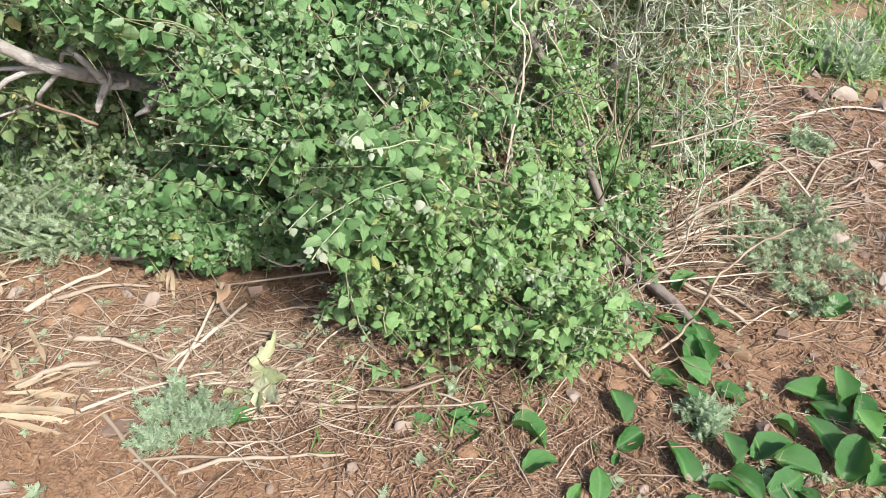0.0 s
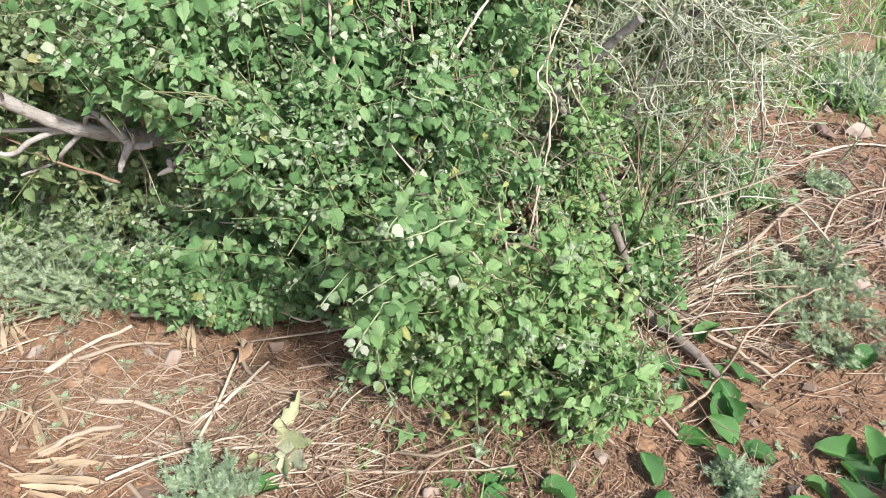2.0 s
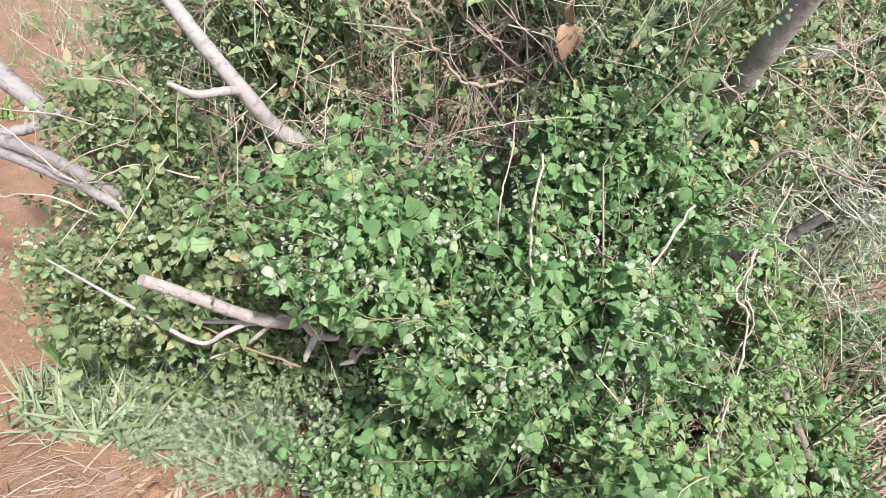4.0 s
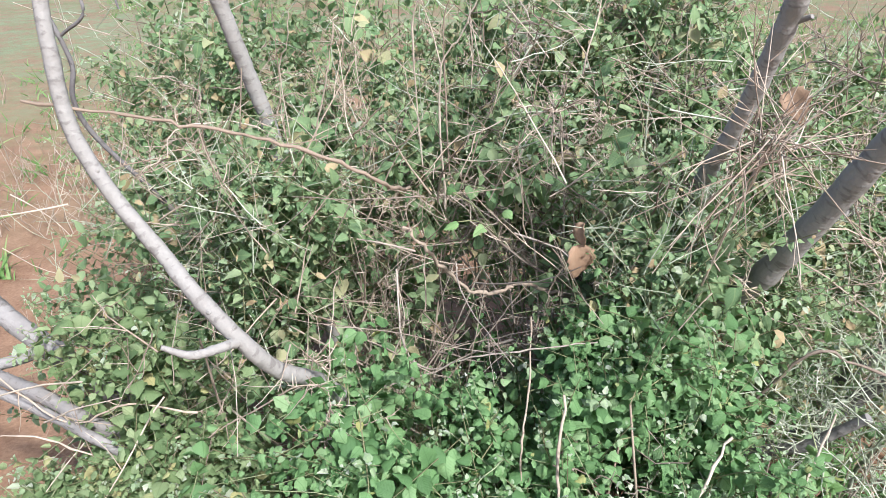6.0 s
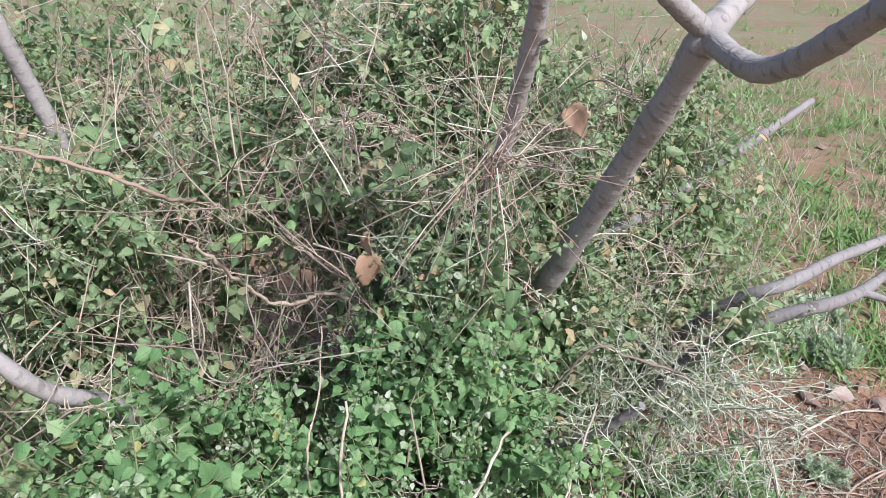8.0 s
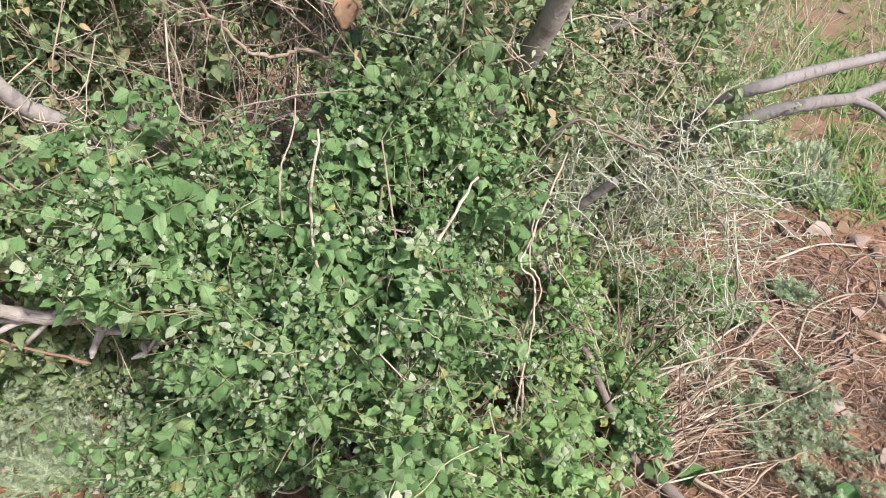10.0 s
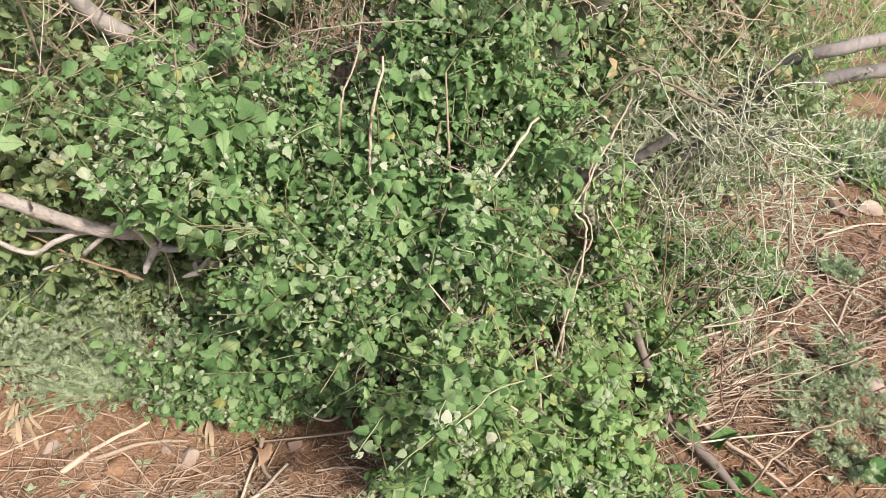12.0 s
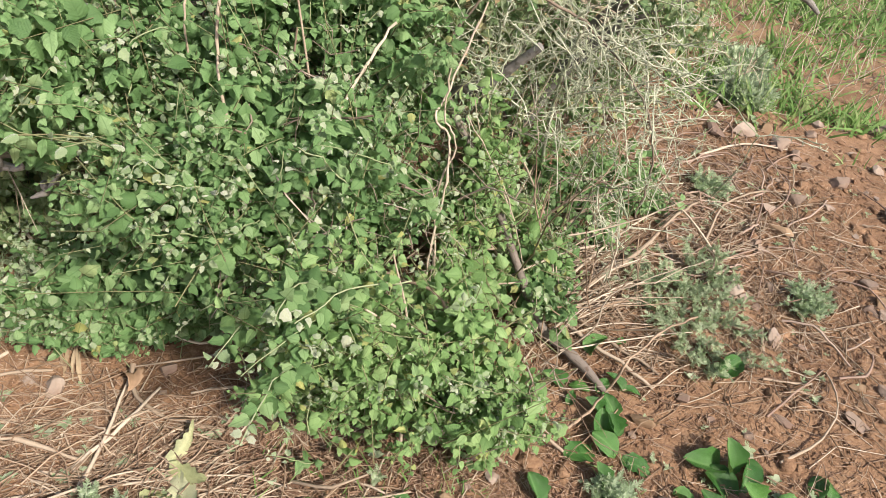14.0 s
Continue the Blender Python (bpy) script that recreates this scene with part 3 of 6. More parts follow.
cut_branch("grey sawn-off branch lying in the shrub, ending in stubs",
           [[(-1.004, 1.40, 0.759, 0.0136), (-0.952, 1.48, 0.664, 0.0144), (-0.883, 1.58, 0.541, 0.0160), (-0.811, 1.64, 0.487, 0.0176), (-0.75, 1.78, 0.40, 0.0208), (-0.64, 2.0, 0.22, 0.0240), (-0.58, 2.12, -0.02, 0.0272)],
            [(-0.727, 1.63, 0.465, 0.0130), (-0.740, 1.61, 0.510, 0.0100), (-0.760, 1.598, 0.548, 0.0082), (-0.780, 1.59, 0.577, 0.0070)],
            [(-0.725, 1.62, 0.480, 0.0120), (-0.735, 1.60, 0.455, 0.0085), (-0.744, 1.59, 0.433, 0.0075), (-0.748, 1.585, 0.418, 0.0050)],
            [(-0.727, 1.63, 0.470, 0.0120), (-0.690, 1.62, 0.478, 0.0085), (-0.665, 1.61, 0.490, 0.0060), (-0.655, 1.60, 0.508, 0.0030)],
            [(-0.60, 1.68, 0.40, 0.0080), (-0.625, 1.61, 0.455, 0.0060), (-0.617, 1.60, 0.440, 0.0085), (-0.640, 1.598, 0.425, 0.0060), (-0.659, 1.60, 0.412, 0.0030)],
            [(-0.617, 1.60, 0.440, 0.0060), (-0.598, 1.61, 0.468, 0.0045), (-0.578, 1.62, 0.497, 0.0022)],
            [(-0.800, 1.640, 0.490, 0.0085), (-0.892, 1.599, 0.502, 0.0074), (-0.945, 1.570, 0.486, 0.0066), (-1.026, 1.55, 0.45, 0.0058), (-1.149, 1.5, 0.583, 0.0046), (-1.304, 1.46, 0.722, 0.0022)],
            [(-0.860, 1.610, 0.515, 0.0062), (-0.900, 1.590, 0.512, 0.0056), (-1.095, 1.57, 0.494, 0.0048), (-1.155, 1.57, 0.514, 0.0024)],
            [(-0.815, 1.60, 0.535, 0.0050), (-0.780, 1.57, 0.572, 0.0042), (-0.749, 1.56, 0.576, 0.0022)],
            [(-0.727, 1.63, 0.470, 0.0060), (-0.70, 1.60, 0.505, 0.0042), (-0.695, 1.595, 0.528, 0.0022)],
            [(-0.84, 1.62, 0.50, 0.0064), (-0.90, 1.60, 0.44, 0.0056), (-0.937, 1.62, 0.400, 0.0048), (-1.02, 1.58, 0.37, 0.0032)],
            [(-0.93, 1.515, 0.625, 0.0040), (-0.90, 1.48, 0.66, 0.0032), (-0.88, 1.46, 0.70, 0.0016)]], 30, (-0.58, 2.12, 0), SAWN_BARK)
cut_branch("two grey cut boughs crossing above the soil",
           [[(-1.95, 1.97, 1.16, 0.0256), (-1.789, 1.9, 1.062, 0.0264), (-1.685, 1.87, 0.988, 0.0272), (-1.586, 1.85, 0.926, 0.0272), (-1.505, 1.84, 0.882, 0.0272), (-1.43, 1.83, 0.821, 0.0264), (-1.30, 1.92, 0.62, 0.0280), (-1.15, 2.1, 0.30, 0.0304), (-1.05, 2.2, -0.02, 0.0320)],
            [(-1.522, 1.84, 0.888, 0.0160), (-1.582, 1.80, 0.869, 0.0152), (-1.702, 1.75, 0.857, 0.0136), (-1.95, 1.66, 0.86, 0.0096)]], 36, (-1.05, 2.2, 0), BARK_DULL)
cut_branch("pair of pale grey poles leaning into the shrub",
           [[(-2.1, 1.78, 0.95, 0.0160), (-1.728, 1.75, 0.879, 0.0176), (-1.585, 1.75, 0.842, 0.0184), (-1.43, 1.72, 0.823, 0.0176), (-1.297, 1.72, 0.75, 0.0176), (-1.05, 1.9, 0.40, 0.0192), (-0.9, 2.05, -0.02, 0.0208)],
            [(-1.70, 1.74, 0.835, 0.0112), (-1.552, 1.72, 0.816, 0.0128), (-1.425, 1.70, 0.793, 0.0128), (-1.251, 1.67, 0.75, 0.0120), (-1.05, 1.80, 0.45, 0.0128)]], 40, (-0.9, 2.05, 0), BARK_DULL)
cut_branch("long grey fallen bough with a forked tip",
           [[(0.55, 2.60, 0.0, 0.0243), (0.62, 2.52, 0.40, 0.0229), (0.78, 2.42, 0.72, 0.0208), (0.92, 2.38, 0.84, 0.0198), (1.067, 2.38, 0.895, 0.0194), (1.234, 2.52, 0.867, 0.0171), (1.442, 2.7, 0.871, 0.0151), (1.677, 2.9, 0.877, 0.0129), (2.0, 3.15, 0.80, 0.0086)],
            [(1.20, 2.50, 0.870, 0.0129), (1.25, 2.505, 0.86, 0.0129), (1.31, 2.50, 0.842, 0.0100), (1.36, 2.49, 0.81, 0.0058)]], 44, (0.60, 2.75, 0), BARK_DULL)
cut_branch("pale grey fallen bough stretched over the wiry bush",
           [[(0.60, 2.80, 0.0, 0.0229), (0.68, 2.66, 0.46, 0.0215), (0.82, 2.50, 0.80, 0.0201), (0.97, 2.45, 0.919, 0.0194), (1.206, 2.65, 0.909, 0.0187), (1.5, 2.85, 0.915, 0.0158), (1.842, 3.1, 0.943, 0.0115)]], 48, (0.75, 2.85, 0), BARK_DULL)
cut_branch("broken pale grey log half hidden in weeds",
           [[(0.20, 2.6, 0.80, 0.0180), (0.45, 2.72, 0.92, 0.0190), (0.699, 2.85, 1.001, 0.0200), (0.849, 3.0, 1.054, 0.0200), (1.056, 3.15, 1.129, 0.0200), (1.368, 3.4, 1.239, 0.0150)]], 52, (0.2, 2.6, 0), BARK_DULL)
cut_branch("dark grey broken bough end under the wiry bush",
           [[(0.20, 2.22, 0.45), (0.30, 2.14, 0.55), (0.375, 2.09, 0.621), (0.42, 2.065, 0.69), (0.474, 2.038, 0.771)]], 60, (0.30, 2.3, 0), BARK_DULL, 0.018)
cut_branch("thin grey leafless branch arching behind the trees",
           [[(-1.30, 2.6, 0.0), (-1.40, 2.4, 0.9), (-1.53, 2.2, 1.36), (-1.524, 2.2, 1.532), (-1.563, 2.2, 1.675), (-1.60, 2.2, 1.85)],
            [(-1.53, 2.2, 1.60), (-1.447, 2.2, 1.661), (-1.497, 2.22, 1.789), (-1.53, 2.24, 1.90)],
            [(-1.49, 2.22, 1.76), (-1.418, 2.2, 1.769), (-1.36, 2.2, 1.72), (-1.346, 2.2, 1.661)]], 63, (-1.30, 2.6, 0), BARK_OLD, 0.008)
cut_branch("old brown stem leaning down onto the litter",
           [[(0.25, 2.00, 0.62, 0.013), (0.37, 1.93, 0.47, 0.012), (0.46, 1.87, 0.34, 0.012), (0.531, 1.808, 0.226, 0.012), (0.60, 1.77, 0.11, 0.012), (0.655, 1.73, 0.045, 0.013), (0.713, 1.69, 0.032, 0.015), (0.775, 1.63, 0.022, 0.014), (0.83, 1.56, 0.012, 0.008)]], 56, (0.655, 1.73, 0), BARK_DARK)


# ---- leafy plants ----
def shoots(rng, lobes, count, base, reach=(0.16, 0.34), ragged=0.10, hollows=()):
    """Lines of leafy shoots that end on the lobes' surfaces. lobes: centre, radii, share."""
    share = np.array([l[2] for l in lobes], float)
    out = []
    for _ in range(count):
        c, r, _s = lobes[rng.choice(len(lobes), p=share / share.sum())]
        d = unit(rng.randn(3))
        d[2] = abs(d[2]) * 0.9 - 0.28 if rng.rand() < 0.8 else d[2]
        if d[1] > 0.35 and rng.rand() < 0.7:
            d[1] = -d[1]
        d = unit(d)
        lump = 1 + ragged * 1.6 * noise.noise((d[0] * 2.1 + c[0], d[1] * 2.1 + c[1], d[2] * 2.1 + c[2]))
        p = np.array(c) + d * np.array(r) * lump * (rng.uniform(0.78, 1.02) + (rng.uniform(0, ragged * 1.5) if rng.rand() < 0.18 else 0))
        if p[2] < 0.035:
            p[2] = rng.uniform(0.035, 0.12)
        if any((((p - np.array(h)) / np.array(k)) ** 2).sum() < 1 for h, k in hollows) and rng.rand() < 0.93:
            continue
        outward = unit(d / np.array(r))
        aim = unit(outward + np.array((0, 0, rng.uniform(0.0, 0.7))) + 0.45 * rng.randn(3))
        length = rng.uniform(*reach)
        start = p - aim * length + 0.03 * rng.randn(3)
        start += (np.array((base[0], base[1], start[2])) - start) * 0.12
        start[2] = max(0.02, start[2] - 0.04)
        mid = (start + p) / 2 - outward * 0.02 + 0.09 * length * rng.randn(3)
        out.append(smooth_line((start, mid, p), 5))
    return out


def leaves_on(rng, lines, size=(0.036, 0.058), gap=0.026, woolly_share=0.42):
    """Opposite pairs of leaves along the lines, which all have the same number of points: places, turns, sizes; and the small pale ones at the tips."""
    L = np.array(lines)
    n, m = L.shape[:2]
    total = np.linalg.norm(np.diff(L, axis=1), axis=2).sum(1)
    K = int(total.max() / (gap * 0.8)) + 4
    gaps = gap * rng.uniform(0.75, 1.35, (n, K))
    gaps[:, :2] *= (0.3, 0.6)
    s = total[:, None] - 0.006 - np.cumsum(gaps, 1) + gaps[:, :1]
    step = np.tile(np.arange(K), (n, 1))
    big = np.tile((size[0] + (size[1] - size[0]) * rng.rand(n, 1) ** 1.4), (1, K))
    woolly = np.tile(rng.rand(n, 1) < woolly_share, (1, K))
    turn = rng.rand(n, 1) * 6.3 + step * math.pi / 2
    i, k = np.nonzero(s > total[:, None] * 0.12)
    u = np.clip(s[i, k] / total[i], 0, 0.9999) * (m - 1)
    lo = u.astype(int)
    f = (u - lo)[:, None]
    q = L[i, lo] * (1 - f) + L[i, lo + 1] * f
    ax = unit(L[i, lo + 1] - L[i, lo])
    a = unit(np.cross(ax, (0.3, 0.2, 0.9)))
    b = np.cross(ax, a)
    near_tip = step[i, k]
    P, D, N, S, W = [], [], [], [], []
    for side in (0, math.pi):
        keep = rng.rand(len(q)) > 0.08
        th = turn[i, k] + side + 0.35 * rng.randn(len(q))
        radial = np.cos(th)[:, None] * a + np.sin(th)[:, None] * b
        fall = np.stack((np.zeros(len(q)), np.zeros(len(q)), rng.uniform(-1.1, 0.15, len(q))), 1)
        d = unit(radial + ax * (rng.uniform(0.1, 0.9, len(q)) * np.where(near_tip < 2, 1.6, 1))[:, None] + fall)
        nn = unit(np.array((0, 0, 0.5)) + 0.7 * np.array(SUN_TO) + 0.3 * ax + 0.48 * rng.randn(len(q), 3))
        grow = np.minimum(1.0, 0.30 + 0.19 * near_tip) * rng.uniform(0.65, 1.15, len(q))
        for store, values in ((P, q + radial * 0.006), (D, d), (N, nn), (S, big[i, k] * grow), (W, (near_tip <= 2) & woolly[i, k])):
            store.append(values[keep])
    P, D, N, S, W = (np.concatenate(x) for x in (P, D, N, S, W))
    T = frames_from(D, N)
    return (P[~W], T[~W], S[~W]), (P[W], T[W], S[W])


def leafy_shrub(label, lobes, count, base, material, seed, size=(0.032, 0.058), nearest=300, stretch_y=9.0, shapes=OVATES, group="leafy shrubs", gap=0.026, reach=(0.16, 0.34), stems=40, ragged=0.14, hollows=(), woolly_share=0.42, shoot_r=0.0017):
    rng = np.random.RandomState(seed)
    shrub = thing("shrub", label, "shrub", group, (base[0], base[1], 0))
    lines = shoots(rng, lobes, count, base, reach, ragged, hollows)
    twigs = Geo()
    for line in lines:
        tube(twigs, line[::2], np.linspace(shoot_r, shoot_r * 0.55, len(line[::2])), 3)
    part("shoot_growth", twigs, STEM, shrub, "thin green-brown shoots", kind="stuff")
    stem_obs, stem_ends = [], []
    for k in range(stems):
        line = lines[rng.randint(len(lines))]
        g = Geo()
        foot = np.array((base[0] + 0.16 * rng.randn(), base[1] + 0.12 * rng.randn(), 0.0))
        mid = foot * 0.45 + line[0] * 0.55 + np.array((0, 0, 0.06)) + 0.04 * rng.randn(3)
        tube(g, smooth_line((foot, mid, line[0]), 6), np.linspace(0.0048, 0.0022, 13), 6)
        stem_obs.append(part("stem", g, TWIG, shrub))
        stem_ends.append(line[0])
    (p, t, s), (tp, tt, ts) = leaves_on(rng, lines, size, gap, woolly_share)
    hero = np.argsort(p[:, 1] + 0.35 * np.abs(p[:, 0] - 0.1) - 0.15 * p[:, 2] + (p[:, 1] > stretch_y) * 9)[:nearest]
    rest = np.setdiff1d(np.arange(len(p)), hero)
    bearer = np.argmin(np.linalg.norm(p[hero][:, None] - np.array(stem_ends)[None], axis=2), axis=1)
    for k in range(stems):
        on = hero[bearer == k]
        if len(on):
            single_leaves("leaf", OVATES_FINE, material, stem_obs[k], p[on], t[on], s[on], rng, base=shrub.location)
    g = Geo()
    scatter(g, shapes, p[rest], t[rest], s[rest], rng)
    part("foliage", g, material, shrub, kind="stuff")
    if len(tp):
        g = Geo()
        scatter(g, shapes, tp, tt, ts * 0.85, rng)
        part("young_leaves", g, LEAF_PALE, shrub, "small woolly pale green tip leaves", kind="stuff")
    return shrub


leafy_shrub("dense green shrub of toothed wrinkled leaves", [((-0.16, 1.85, 0.50), (0.46, 0.48, 0.54), 5), ((-0.50, 1.60, 0.19), (0.30, 0.25, 0.21), 1.8), ((0.09, 2.00, 0.68), (0.20, 0.27, 0.38), 1.2), ((-0.60, 1.74, 0.80), (0.29, 0.30, 0.25), 1.4), ((-0.30, 1.58, 0.62), (0.24, 0.22, 0.20), 1.1), ((-0.08, 1.94, 0.98), (0.20, 0.14, 0.16), 0.6)], 1180, (-0.1, 1.8), LEAF, 5, size=(0.021, 0.050), stems=60, gap=0.024, ragged=0.24, hollows=[((-0.52, 1.46, 0.37), (0.22, 0.22, 0.10)), ((-0.05, 1.40, 0.20), (0.12, 0.14, 0.10))])
leafy_shrub("yellow-green leafy shrub spilling over the straw", [((0.24, 1.42, 0.30), (0.27, 0.23, 0.27), 3), ((0.46, 1.37, 0.18), (0.17, 0.17, 0.16), 1.3), ((0.38, 1.62, 0.20), (0.15, 0.20, 0.24), 0.5), ((0.06, 1.42, 0.18), (0.18, 0.17, 0.18), 0.8), ((0.06, 1.32, 0.52), (0.17, 0.20, 0.18), 1.1)], 440, (0.28, 1.5), LEAF_BRIGHT, 6, size=(0.019, 0.046), stems=40, gap=0.023, ragged=0.32)
leafy_shrub("loose green shrub beside the sawn-off branch", [((-1.12, 1.75, 0.55), (0.32, 0.30, 0.34), 2), ((-0.85, 1.85, 0.25), (0.3, 0.25, 0.28), 2), ((-1.38, 1.62, 0.62), (0.20, 0.16, 0.10), 0.7), ((-1.30, 1.80, 0.95), (0.24, 0.14, 0.14), 0.7), ((-1.16, 1.70, 0.72), (0.20, 0.14, 0.13), 1.2), ((-1.50, 1.72, 0.40), (0.22, 0.20, 0.26), 1.2)], 430, (-0.95, 1.9), LEAF_OLIVE, 7, nearest=200, stems=16, size=(0.024, 0.048))
leafy_shrub("sparse low green shoots under the wiry bush", [((0.72, 2.25, 0.10), (0.26, 0.22, 0.16), 2), ((0.60, 1.85, 0.16), (0.16, 0.2, 0.18), 1)], 80, (0.7, 2.2), LEAF, 9, nearest=120, stems=14, reach=(0.10, 0.2))
leafy_shrub("small round-leaved green plant on the litter", [((0.90, 2.42, 0.14), (0.19, 0.16, 0.17), 2), ((1.02, 2.60, 0.10), (0.14, 0.14, 0.12), 1), ((0.72, 2.36, 0.16), (0.16, 0.14, 0.19), 1.4), ((1.12, 2.46, 0.08), (0.10, 0.10, 0.10), 0.6)], 210, (0.90, 2.48), LEAF, 19, size=(0.030, 0.052), nearest=160, stems=14, reach=(0.08, 0.16), gap=0.03, woolly_share=0.1)
leafy_shrub("loose small-leaved green shoots between shrub and litter", [((0.36, 1.90, 0.38), (0.16, 0.22, 0.36), 2.4), ((0.56, 1.95, 0.20), (0.18, 0.20, 0.24), 1.6), ((0.60, 2.5, 0.25), (0.16, 0.2, 0.28), 0.6)], 260, (0.45, 2.0), LEAF_BRIGHT, 20, size=(0.018, 0.042), nearest=250, stems=30, reach=(0.12, 0.26), gap=0.026, shoot_r=0.0021, ragged=0.3)
leafy_shrub("loose green growth behind the wiry bush", [((0.75, 2.75, 0.40), (0.28, 0.26, 0.42), 2), ((1.0, 2.95, 0.25), (0.24, 0.24, 0.26), 1), ((0.86, 2.32, 0.84), (0.18, 0.10, 0.12), 0.6)], 110, (0.8, 2.8), LEAF_GREY, 21, size=(0.024, 0.046), nearest=100, stems=16, reach=(0.12, 0.26), gap=0.034)
HOLLOWS = [((-0.60, 2.20, 0.96), (0.44, 0.56, 0.32)), ((-0.34, 2.12, 0.88), (0.30, 0.46, 0.24)), ((0.20, 2.06, 0.98), (0.20, 0.32, 0.33))]
THICKET = [((-0.30, 2.60, 0.86), (0.90, 0.60, 0.80), 5), ((-1.35, 2.45, 0.62), (0.70, 0.55, 0.75), 3), ((0.40, 2.80, 0.55), (0.4, 0.45, 0.60), 1.3), ((0.0, 2.85, 1.05), (0.58, 0.45, 0.90), 3.6), ((-0.45, 2.95, 1.05), (0.45, 0.40, 0.86), 2.0), ((0.16, 2.32, 0.75), (0.27, 0.22, 0.45), 1.0), ((0.02, 2.22, 1.02), (0.30, 0.26, 0.44), 1.2), ((-0.95, 2.12, 1.02), (0.32, 0.20, 0.34), 1.2), ((0.06, 2.04, 1.12), (0.26, 0.16, 0.26), 0.8), ((-1.05, 2.95, 1.05), (0.70, 0.5, 0.84), 2.6), ((0.75, 3.15, 0.75), (0.5, 0.5, 0.86), 2.6), ((0.45, 2.92, 0.82), (0.40, 0.30, 0.64), 1.6), ((-1.55, 2.9, 1.0), (0.6, 0.5, 0.82), 2.2), ((-0.98, 2.06, 1.22), (0.26, 0.12, 0.24), 0.8), ((-0.55, 2.55, 0.30), (0.60, 0.35, 0.32), 1.2), ((1.00, 3.15, 0.48), (0.42, 0.35, 0.40), 0.8), ((0.62, 3.1, 1.00), (0.40, 0.32, 0.42), 1.0)]
leafy_shrub("tangled grey-green thicket behind the shrub", THICKET, 4300, (-0.4, 2.6), LEAF_GREY, 8, size=(0.022, 0.058), nearest=200, shapes=OVATES_FAR, gap=0.036, reach=(0.2, 0.42), stems=60, group="thickets", hollows=HOLLOWS)


# ---- bare twigs in the thicket ----
def wander(rng, start, direction, length, bend=0.25, pull=0.0, steps=7):
    p, d = np.array(start, float), unit(direction)
    out = [p.copy()]
    for _ in range(steps):
        d = unit(d + bend * rng.randn(3) + np.array((0, 0, pull)))
        p = p + d * length / steps
        p[2] = max(p[2], 0.01)
        out.append(p.copy())
    return np.array(out)


def twig_tangle(label, centre, spread, count, length, seed, material=TWIG, r=0.0028, forks=3, up=0.5):
    rng = np.random.RandomState(seed)
    ob = thing("dry_twigs", label, "twigs", "dry twigs", (centre[0], centre[1], 0))
    rest = Geo()
    for k in range(count):
        s = np.array(centre) + np.array(spread) * np.clip(rng.randn(3), -1.6, 1.6)
        s[2] = max(0.02, s[2])
        d = unit(np.array((0, -0.25, up)) + 0.8 * rng.randn(3))
        line = wander(rng, s, d, length * rng.uniform(0.5, 1.3), 0.075)
        g = Geo() if k < 40 else rest
        rr = r * rng.uniform(0.6, 1.5)
        tube(g, line, np.linspace(rr, rr * 0.4, len(line)), 5)
        for _ in range(forks):
            i = rng.randint(2, len(line) - 1)
            f = wander(rng, line[i], unit(line[i] - line[i - 1]) + 0.8 * rng.randn(3), length * rng.uniform(0.15, 0.45), 0.12, 0, 4)
            tube(g, f, np.linspace(rr * 0.6, rr * 0.25, len(f)), 4)
        if k < 40:
            part("twig", g, material, ob)
    if rest.count:
        part("brushwood", rest, material, ob, kind="stuff")
    return ob


twig_tangle("dry brown twigs in the dark hollow of the thicket", (-0.50, 2.08, 0.92), (0.28, 0.10, 0.20), 10, 0.36, 11, material=BRUSH, r=0.0022)
twig_tangle("pale dead stems standing in the thicket", (-0.75, 2.10, 1.10), (0.38, 0.16, 0.22), 42, 0.34, 12, up=1.0, r=0.0018)
twig_tangle("grey dead twigs over the thicket", (-0.15, 2.30, 1.22), (0.45, 0.22, 0.20), 60, 0.28, 13, up=0.5, r=0.0016)
twig_tangle("thin bare twigs among the grey poles", (-1.12, 1.78, 0.80), (0.20, 0.12, 0.14), 38, 0.32, 18, r=0.0018, up=0.3)
twig_tangle("bare twigs between shrub and wiry bush", (0.55, 1.90, 0.24), (0.16, 0.22, 0.13), 14, 0.28, 14, up=0.6, r=0.002)


def named_twig(label, rows, r0, r1, material=TWIG):
    ob = thing("twig", label, "twig", "single twigs", tuple(rows[0][:2]) + (0,))
    g = Geo()
    line = smooth_line(rows, 6)
    rng = np.random.RandomState(int(abs(rows[0][0] * 731 + rows[0][1] * 377)))
    line = line + 0.5 * max(r0, r1) * rng.randn(*line.shape)
    tube(g, line, np.linspace(r0, r1, len(line)) * (1 + 0.13 * rng.randn(len(line))), 7, True)
    part("twig_stem", g, material, ob)
    return ob


named_twig("pale curved twig sagging through the thicket", [(-0.575, 1.94, 1.24), (-0.554, 1.948, 1.206), (-0.515, 2.0, 1.12), (-0.472, 2.063, 1.027), (-0.40, 2.09, 1.00), (-0.34, 2.13, 1.005), (-0.269, 2.181, 0.963), (-0.22, 2.22, 0.93)], 0.0036, 0.0060, STALK)
named_twig("looped brown twig above the shrub", [(-0.62, 2.0, 1.10), (-0.602, 1.93, 0.994), (-0.575, 1.9, 0.924), (-0.517, 1.88, 0.907), (-0.42, 1.86, 0.966), (-0.29, 1.85, 1.009), (-0.15, 1.87, 1.03)], 0.0024, 0.0016, BRUSH)
